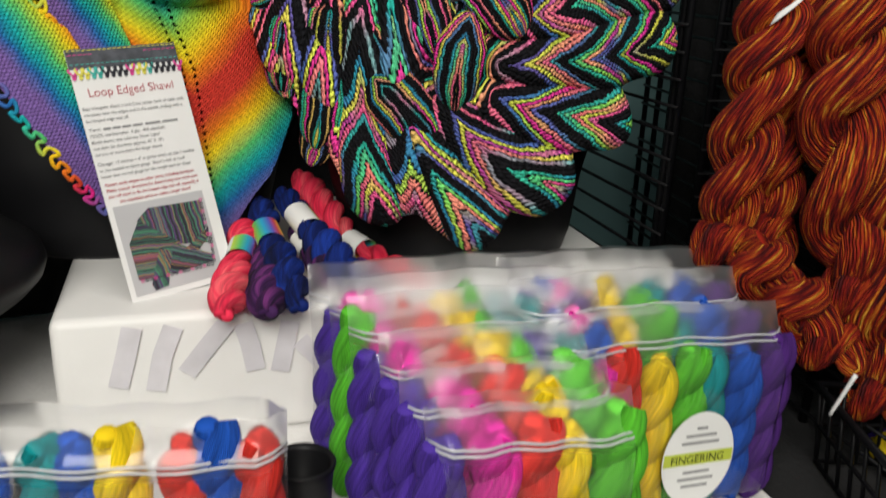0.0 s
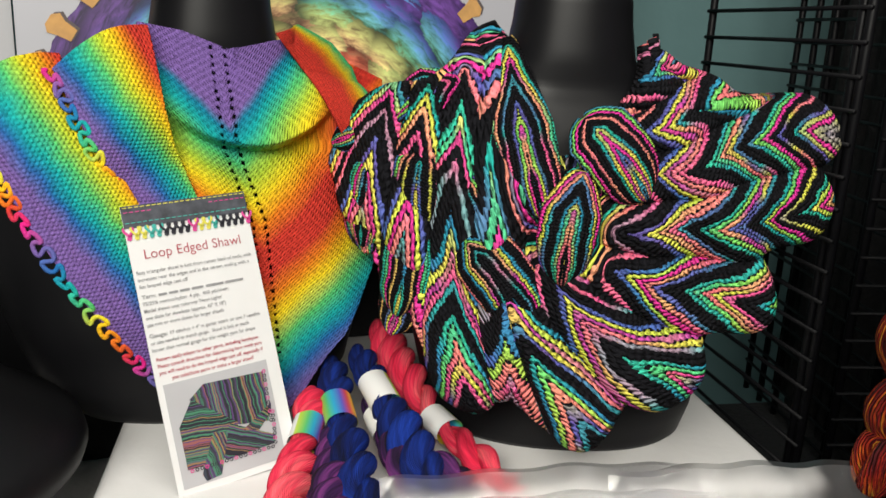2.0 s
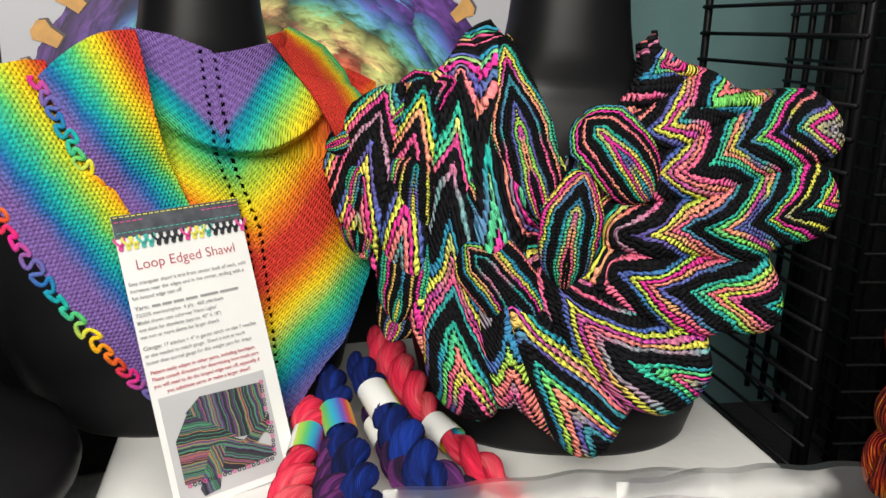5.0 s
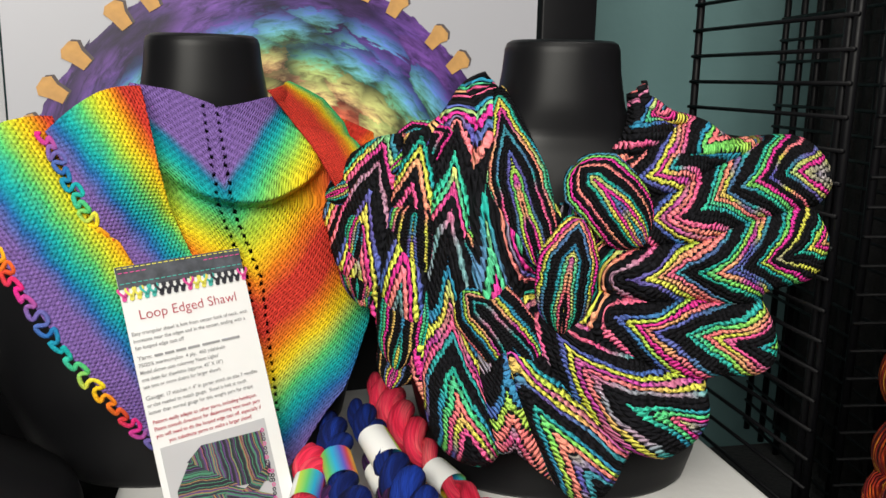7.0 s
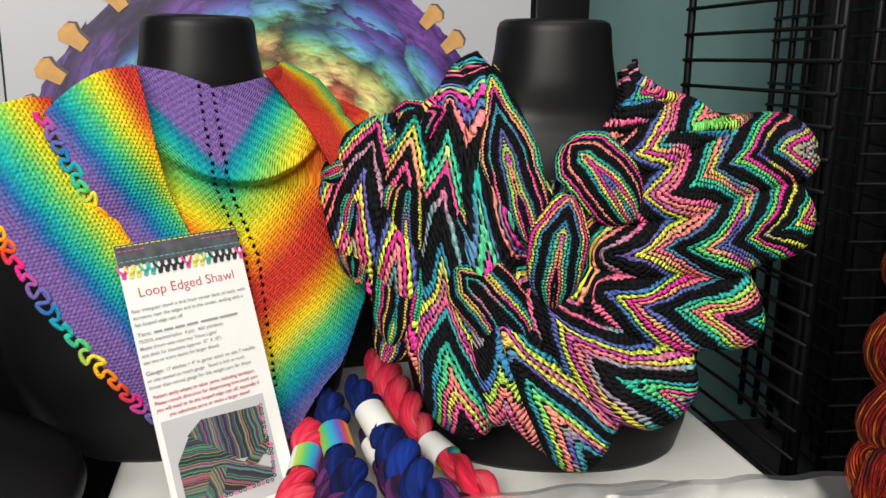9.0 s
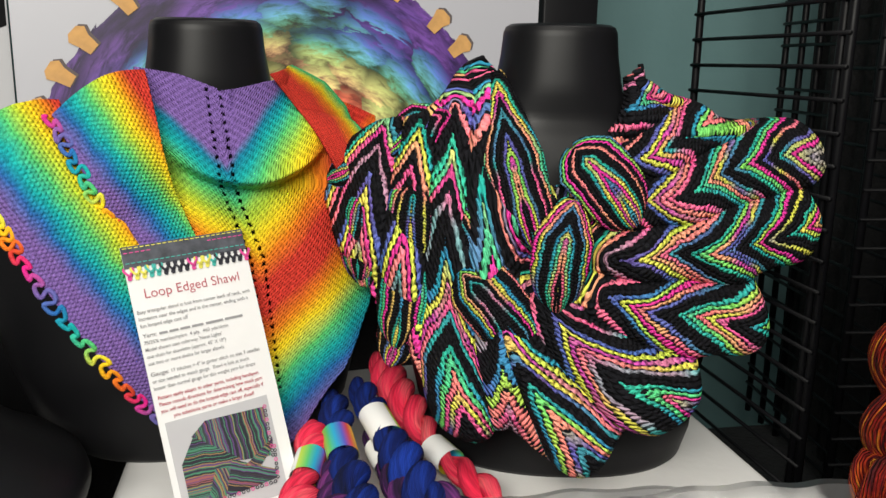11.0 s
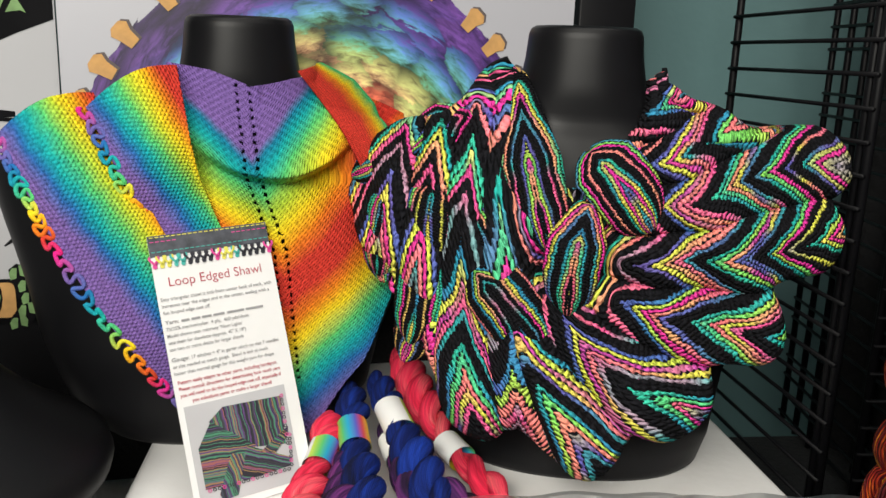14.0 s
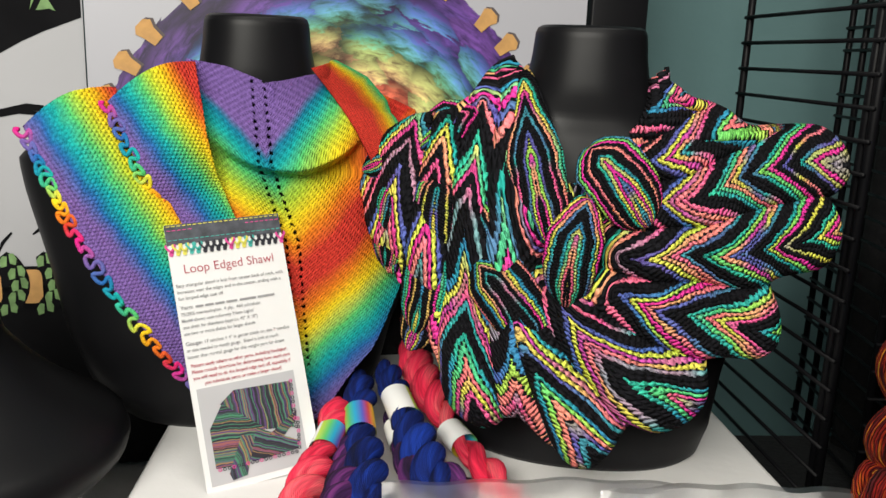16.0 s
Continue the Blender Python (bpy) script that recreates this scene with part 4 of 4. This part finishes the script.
def on_banner(name, bm, mat, z=-0.0115):
    o = part(name, bm, mat, banner, smooth=False)
    o.matrix_basis = Matrix.Translation((0, 0, z))


on_banner("black_print", flat([(-0.90, 1.36), (-0.40, 1.36), (-0.25, 1.365), (-0.20, 1.392), (-0.17, 1.41), (-0.14, 1.425), (-0.092, 1.445), (-0.092, 1.9), (-0.90, 1.9)]), MAT_INK)
on_banner("black_line", stroke([(-0.30, 1.29), (-0.24, 1.302), (-0.203, 1.310), (-0.17, 1.318), (-0.148, 1.318)], [0.006, 0.009, 0.011, 0.012, 0.007]), MAT_INK)
on_banner("black_line", stroke([(-0.19, 1.311), (-0.148, 1.310), (-0.118, 1.296), (-0.096, 1.276)], [0.003, 0.006, 0.006, 0.004]), MAT_INK, -0.0113)
on_banner("black_line", stroke([(-0.222, 1.108), (-0.216, 1.122), (-0.203, 1.137)], [0.002, 0.005, 0.003]), MAT_INK)
on_banner("black_line", stroke([(-0.175, 1.134), (-0.163, 1.143), (-0.150, 1.154)], [0.002, 0.006, 0.003]), MAT_INK)
on_banner("black_line", stroke([(-0.160, 1.122), (-0.112, 1.119)], 0.007), MAT_INK)
on_banner("black_line", stroke([(-0.153, 1.122), (-0.139, 1.158)], 0.005), MAT_INK, -0.0113)
on_banner("black_print", flat([(-0.90, 0.76), (-0.0905, 0.76), (-0.0905, 1.050), (-0.12, 1.056), (-0.20, 1.056), (-0.26, 1.052), (-0.30, 1.02), (-0.40, 1.01), (-0.5, 1.03), (-0.90, 1.0)]), MAT_INK, -0.0114)
on_banner("tan_ground", slab(-0.262, 1.018, 0, -0.098, 1.086, 0.0002), MAT_INK, -0.0112)


def plank(x0, x1, z0, z1):
    """A tan rung of the drawing: a rectangle with soft corners and bowed sides."""
    pts = []
    for k in range(24):
        t = 2 * math.pi * k / 24
        c, q = math.cos(t), math.sin(t)
        pts.append(((x0 + x1) / 2 + (x1 - x0) / 2 * math.copysign(abs(c) ** 0.45, c), (z0 + z1) / 2 + (z1 - z0) / 2 * math.copysign(abs(q) ** 0.45, q)))
    on_banner("tan_rung", flat(pts), MAT_TAN, -0.0108)


def vine(x, z0, z1):
    """A leafy wrap round the rungs: a dark curved band with green leaf scales along it."""
    way = [(x - 0.022 + 0.034 * math.sin(math.pi * (0.12 + 0.80 * k / 10)), mix(z1, z0, k / 10)) for k in range(11)]
    on_banner("black_line", stroke(way, [0.014] + [0.026] * 9 + [0.018]), MAT_INK, -0.0106)
    for k in range(0, 10, 2):
        (xa, za), (xb, zb) = way[k], way[k + 2]
        for sgn in (-1, 1):
            cx, cz = (xa + xb) / 2 + sgn * 0.0058, (za + zb) / 2 + sgn * 0.002
            pts = [(-0.0046, 0.0088), (0.0016, 0.0092), (0.0062, 0.0016), (0.0044, -0.0084), (-0.0034, -0.0060)]
            on_banner("green_leaf", flat([(cx + px * sgn, cz + pz) for px, pz in pts]), MAT_LEAF, -0.0102 + 0.0001 * (k % 4))


for x0, x1 in ((-0.255, -0.222), (-0.197, -0.166), (-0.141, -0.114)):
    plank(x0, x1, 1.029, 1.081)
for x in (-0.208, -0.158, -0.106):
    vine(x, 1.012, 1.104)
for pts in ([(-0.158, 1.452), (-0.150, 1.47), (-0.138, 1.50), (-0.150, 1.49)], [(-0.150, 1.452), (-0.132, 1.455), (-0.125, 1.452), (-0.138, 1.475)]):
    on_banner("green_leaf", flat(pts), MAT_LEAF, -0.0108)

backing = empty("fabric_screen", POSTER)
tagged(backing, "black fabric screen under the loom poster behind the busts", "screen")
part("screen_cloth", slab(-0.40, 0.755, -0.036, 0.64, 1.3, -0.018, 0.002), MAT_DARK, backing, smooth=False)
post = empty("display_post", POSTER)
tagged(post, "flat black upright post beside the loom poster", "post")
part("upright", slab(0.668, FLOOR_Z, -0.03, 0.765, 2.3, 0.004, 0.003), MAT_BLACK, post)
part("foot", slab(0.60, FLOOR_Z, -0.2, 0.83, FLOOR_Z + 0.02, 0.2, 0.003), MAT_BLACK, post)


# ---- wire grid panels ----
def grid(m, length, z0, z1, label, step=0.038, uprights=(), wire=0.0028, posts=0.006):
    """A panel of level wires between uprights; X runs along it."""
    o = empty("wire_grid", m)
    tagged(o, label, "grid panel", "wire grid panels")
    z = z0
    while z < z1:
        part("wire", tube([Vector((-0.006, 0, z)), Vector((length + 0.006, 0, z))], wire, 6), MAT_WIRE, o)
        z += step
    for x in uprights:
        part("upright", tube([Vector((x, 0.005, z0 - 0.02)), Vector((x, 0.005, z1 + 0.01))], posts, 8), MAT_WIRE, o)
    return o


SIDE = math.atan2(-0.955, 0.297)
GRID = Matrix.Translation((0.258, 1.579, 0)) @ Matrix.Rotation(SIDE, 4, "Z")
grid(GRID, 0.36, 0.767, 2.0, "black wire grid panel standing beside the white box", uprights=(0, 0.345, 0.36))
grid(GRID @ pose(0.38, 0.12, 0), 0.40, 0.767, 2.0, "black wire grid panel hung with orange yarn", uprights=(0, 0.02, 0.2, 0.38))
grid(GRID @ pose(-0.175, 0.262, 0, 0, 0, -7), 0.7, 0.767, 2.0, "black wire grid panel behind the side grid", uprights=(0, 0.06, 0.12, 0.3, 0.5))
grid(GRID @ pose(0.30, 0.10, 0, 0, 0, 84), 0.5, 0.767, 2.0, "black wire grid panel crossing behind the hanging yarn", uprights=(0, 0.05, 0.25, 0.45))
drape = tagged(link("black_curtain", sheet(90, 4, lambda a, b: GRID @ Vector((-0.155 + 1.1 * a, 0.31 - 0.13 * a + 0.015 * math.sin(a * 60), 0.75 + 1.5 * b)), lambda a, b: (a, b)), MAT_DARK), "black cloth curtain behind the wire grids", "curtain")
thick(drape, 0.004)


# ---- orange hanks on the grid ----
def hung(x, y, ztop, length, r, turns, lean=0.0):
    o = empty("hanging_skein")
    tagged(o, "orange and red variegated yarn skein hanging on the wire grid", "yarn", "hanging orange skeins")
    hank([Vector((x, y, ztop)), Vector((x - 0.008, y, ztop - length * 0.4)), Vector((x - 0.012 + lean, y, ztop - length))], r, turns, MAT_FIRE, o, 90, 18)
    bm = tube([Vector((x + lean - 0.012 + 0.026 * math.sin(t), y - 0.012 + 0.016 * math.cos(1.5 * t), ztop - length + 0.006 + 0.022 * math.sin(2 * t + 0.5))) for t in (0.22 * k for k in range(58))], 0.0125, 12)
    part("end_knot", bm, MAT_FIRE, o)
    return o


hung(0.412, 1.03, 1.34, 0.335, 0.039, 2.3, -0.012)
hung(0.465, 1.07, 1.34, 0.330, 0.040, 2.4, 0.0)
hung(0.492, 0.98, 1.35, 0.380, 0.049, 1.9, 0.055)
hung(0.575, 0.97, 1.34, 0.500, 0.052, 2.4, 0.02)
hung(0.428, 0.99, 1.030, 0.100, 0.036, 0.8, 0.060)
hung(0.470, 0.97, 0.990, 0.085, 0.038, 0.8, 0.055)

peg = empty("display_hook", None)
tagged(peg, "black wire hook holding the orange skeins", "hook")
part("hook_wire", tube([Vector((0.40, 1.13, 1.335)), Vector((0.44, 1.06, 1.315)), Vector((0.60, 0.96, 1.312)), Vector((0.63, 0.95, 1.33))], 0.004, 8), MAT_WIRE, peg)


def tag(corners, label):
    """A small paper tag: a slightly bent card between four corners."""
    a, b, c, d = (Vector(p) for p in corners)
    def point(u, v):
        p = a.lerp(b, u).lerp(d.lerp(c, u), v)
        return p + Vector((0, -0.004 * math.sin(math.pi * u), 0))
    o = tagged(link("paper_tag", sheet(8, 8, point, lambda u, v: (u, v)), MAT_PAPER), label, "tag")
    thick(o, 0.001)
    return o


tag([(0.392, 0.995, 1.275), (0.428, 0.985, 1.312), (0.433, 0.985, 1.322), (0.398, 0.995, 1.288)], "narrow white paper band tied round the orange skeins")
tag([(0.452, 1.00, 1.382), (0.485, 0.97, 1.352), (0.522, 0.97, 1.382), (0.488, 1.00, 1.415)], "white paper yarn tag beside the orange skeins")
tag([(0.360, 1.00, 1.305), (0.363, 1.00, 1.305), (0.371, 0.99, 1.378), (0.366, 0.99, 1.388)], "white paper tag seen edge on by the skeins")
tag([(0.478, 0.865, 0.868), (0.482, 0.865, 0.870), (0.496, 0.855, 0.922), (0.491, 0.855, 0.924)], "white and yellow paper tag hanging by the basket")
blue = empty("hanging_skein")
tagged(blue, "bright blue yarn skein hanging high on the grid", "yarn", "hanging blue skeins")
hank([Vector((0.46, 1.03, 1.62)), Vector((0.455, 1.03, 1.52)), Vector((0.45, 1.03, 1.405))], 0.034, 1.6, MAT_AZURE, blue)


# ---- zip bags of mini skeins ----
def mini_mesh(mat):
    """One little twisted hank, standing, 0.19 tall; both strands in one mesh."""
    out = bmesh.new()
    lay = out.loops.layers.uv.new("UVMap")
    for k in range(2):
        pts = [Vector((0.0068 * math.cos(2 * math.pi * 2.0 * i / 30 + math.pi * k), 0.0068 * math.sin(2 * math.pi * 2.0 * i / 30 + math.pi * k), 0.19 * i / 30)) for i in range(31)]
        b = tube(pts, lambda q: 0.0165 * min(1.0, (0.30 + 6 * min(q, 1 - q)) ** 0.55), 10)
        me = bpy.data.meshes.new("tmp")
        b.to_mesh(me)
        b.free()
        out.from_mesh(me)
        bpy.data.meshes.remove(me)
    me = bpy.data.meshes.new("mini_skein")
    out.to_mesh(me)
    out.free()
    me.polygons.foreach_set("use_smooth", [True] * len(me.polygons))
    me.materials.append(mat)
    return me


MINI_MESH = {k: mini_mesh(m) for k, m in MAT_MINI.items()}


def zip_bag(a0, a1, b0, ztop, colours, slope=0.45, turn=0.0, base=0.752, tall=1.0):
    """A clear zip bag standing before the box, with a row of mini skeins in it."""
    m = BOX @ Matrix.Translation((a0, b0, 0)) @ Matrix.Rotation(radians(turn), 4, "Z")
    bag = empty("zip_bag", m)
    tagged(bag, "clear zip bag holding a rainbow set of mini skeins", "bag", "bags of mini skeins")
    w, z0, z1 = a1 - a0, base - 0.92, ztop - 0.92
    full = z0 + 0.215 * tall

    def bow(z):
        return max(0.0, z - 0.0) * slope

    def side(sign):
        def point(a, b):
            z = mix(z0, z1, b)
            belly = 0.027 * smooth01(b * 8) * (1 - smooth01((z - full + 0.03) / 0.05)) + 0.0012
            belly *= smooth01(min(a, 1 - a) * 14)
            wave = 0.0018 * math.sin(9 * a + 3 * b + a0 * 40) * smooth01(b * 2 - 1) + 0.003 * math.sin(23 * a + a0 * 90) * b
            return (a * w, sign * belly + bow(z) + wave, z - 0.0025 * b * math.sin(5 * a + a0 * 30))
        return point

    for sign in (-1, 1):
        o = part("film", sheet(40, 30, side(sign), lambda a, b: (a, b)), MAT_FILM, bag)
        o.visible_shadow = False
    p = side(-1)
    for k, bz in enumerate((0.865, 0.885)):
        part("zip_strip", tube([Vector(p(i / 24, bz)) + Vector((0, -0.002, 0)) for i in range(25)], 0.0012, 6), MAT_ZIP, bag)
    n = len(colours)
    for i, c in enumerate(colours):
        s = new("mini_skein", MINI_MESH[c])
        x = w * (i + 0.5) / n
        k = w / n / 0.0335
        s.matrix_basis = m @ Matrix.Translation((x, bow(z0 + 0.1), z0 + 0.004)) @ Matrix.Rotation(radians(3 * math.sin(i * 2.1 + a0 * 50)), 4, "Y") @ Matrix.Rotation(i * 1.3 + a0 * 20, 4, "Z") @ Matrix.Diagonal((k, min(k, 0.95), tall * (1.0 + 0.05 * math.sin(i * 3.7 + b0 * 70)), 1))
        tagged(s, c + " twisted mini skein packed in a clear zip bag", "yarn", "mini skeins")
    return bag, m, w, bow


RAIN = ["violet", "magenta", "red", "yellow", "green", "teal", "blue", "purple"]
zip_bag(0.285, 0.60, -0.110, 1.000, RAIN, tall=1.10)
zip_bag(0.50, 0.775, -0.135, 1.005, RAIN, tall=1.14)
zip_bag(0.300, 0.60, -0.158, 1.000, ["green"] + RAIN[1:], tall=1.10)
zip_bag(0.49, 0.775, -0.200, 1.002, RAIN, tall=1.10)
zip_bag(0.310, 0.59, -0.215, 1.000, RAIN[:7], tall=1.06)
label_bag, lm, lw, lbow = zip_bag(0.505, 0.785, -0.262, 0.986, RAIN)
zip_bag(0.328, 0.545, -0.270, 0.985, RAIN[:5], tall=1.02)
zip_bag(0.335, 0.545, -0.318, 0.972, RAIN[:5])
zip_bag(0.345, 0.545, -0.365, 0.962, RAIN[:5], tall=0.98)
zip_bag(-0.06, 0.235, -0.29, 0.955, ["green", "blue", "teal", "blue", "yellow", "red", "blue", "red"], 0.6, -8, 0.752)

sticker = empty("oval_sticker", lm @ Matrix.Translation((0.163, -0.034, -0.085)) @ Matrix.Rotation(math.pi / 2, 4, "X") @ Matrix.Scale(1.08, 4))
tagged(sticker, "white oval sticker with a lime band on a yarn bag", "label")
oval = [(0.040 * math.cos(t), 0.052 * math.sin(t)) for t in (2 * math.pi * j / 40 for j in range(40))]
part("sticker_paper", flat(oval), MAT_PAPER, sticker, smooth=False)
o = part("lime_band", slab(-0.0385, -0.006, 0.0006, 0.0385, 0.008, 0.0009), MAT_LIME, sticker, smooth=False)
cu = bpy.data.curves.new("words", "FONT")
cu.body, cu.size = "FINGERING", 0.0125
tmp = bpy.data.objects.new("words", cu)
me = bpy.data.meshes.new_from_object(tmp)
bpy.data.objects.remove(tmp)
for v in me.vertices:
    v.co.x = (v.co.x - 0.033) * 0.95
    v.co.y -= 0.0035
    v.co.z = 0.0012
me.materials.append(MAT_INK)
o = new("printed_line", me)
o.parent = sticker
for y, w in ((0.033, 0.012), (0.025, 0.034), (0.017, 0.042), (-0.016, 0.03), (-0.024, 0.04), (-0.032, 0.03)):
    part("printed_bar", slab(-w / 2, y, 0.0006, w / 2, y + 0.003, 0.0009), MAT_TEXT, sticker, smooth=False)


# ---- dark things on the table ----
def turned(name, profile, at, mat, label, category, sx=1.0):
    bm = sheet(48, len(profile) - 1, lambda a, b: (profile[round(b * (len(profile) - 1))][0] * math.cos(6.28318 * a) * sx, profile[round(b * (len(profile) - 1))][0] * math.sin(6.28318 * a), profile[round(b * (len(profile) - 1))][1]), lambda a, b: (a, b), True)
    o = link(name, bm, mat)
    o.matrix_basis = Matrix.Translation(at)
    return tagged(o, label, category)


turned("mannequin_bust", [(0.0, 0.0), (0.112, 0.0), (0.118, 0.006), (0.121, 0.08), (0.128, 0.13), (0.148, 0.168), (0.178, 0.192), (0.192, 0.208), (0.196, 0.222), (0.192, 0.236), (0.180, 0.247), (0.156, 0.262), (0.126, 0.286), (0.098, 0.315), (0.075, 0.345), (0.062, 0.39), (0.057, 0.44), (0.0, 0.445)], (-0.62, 0.90, 0.75), MAT_BLACK,
       "small black mannequin form standing on the white tablecloth", "mannequin", 1.05)
turned("black_pot", [(0.0, 0.0), (0.022, 0.0), (0.025, 0.004), (0.030, 0.10), (0.033, 0.108), (0.031, 0.111), (0.027, 0.105), (0.022, 0.02), (0.0, 0.018)], (-0.085, 0.74, 0.75), MAT_BLACK, "black plastic pot standing among the yarn bags", "pot")

basket = empty("wire_basket", Matrix.Translation((0.62, 0.85, 0.752)))
tagged(basket, "black wire basket beside the yarn bags", "basket")
for z, g in ((0.0, 0.0), (0.05, 0.006), (0.10, 0.012)):
    c = [(-0.10 - g, -0.14 - g), (0.10 + g, -0.14 - g), (0.10 + g, 0.10 + g), (-0.10 - g, 0.10 + g), (-0.10 - g, -0.14 - g)]
    part("rim_wire" if z > 0.08 else "wire", tube([Vector((x, y, z + 0.004)) for x, y in c], 0.005 if z > 0.08 else 0.003, 8), MAT_WIRE, basket)
for i in range(9):
    x = -0.10 + 0.025 * i
    for y, g in ((-0.14, -0.012), (0.10, 0.012)):
        part("upright", tube([Vector((x, y, 0.004)), Vector((x, y + g, 0.104))], 0.0025, 6), MAT_WIRE, basket)
for i in range(9):
    y = -0.14 + 0.03 * i
    for x, g in ((-0.10, -0.012), (0.10, 0.012)):
        part("upright", tube([Vector((x, y, 0.004)), Vector((x + g, y, 0.104))], 0.0025, 6), MAT_WIRE, basket)
for i, c in enumerate(("yellow", "violet")):
    s = new("mini_skein", MINI_MESH[c])
    s.matrix_basis = Matrix.Translation((0.615 + 0.045 * i, 0.80 + 0.02 * i, 0.785)) @ Matrix.Rotation(radians(84), 4, "X") @ Matrix.Rotation(radians(180 + 12 * i), 4, "Y")
    tagged(s, c + " twisted mini skein lying in the wire basket", "yarn", "skeins in the basket")

arc = tagged(link("cloth_print", stroke([(0.05 * math.cos(t), 0.07 * math.sin(t)) for t in (radians(-100 + 14 * k) for k in range(16))], 0.022), MAT_INK, smooth=False), "black curved stroke printed on the white tablecloth", "print")
arc.matrix_basis = BOX @ Matrix.Translation((-0.08, -0.08, -0.1694))

# ---- to true size ----
for ob in list(scene.objects):
    if ob.parent is None and ob.type != "CAMERA":
        ob.matrix_basis = SIZE @ ob.matrix_basis
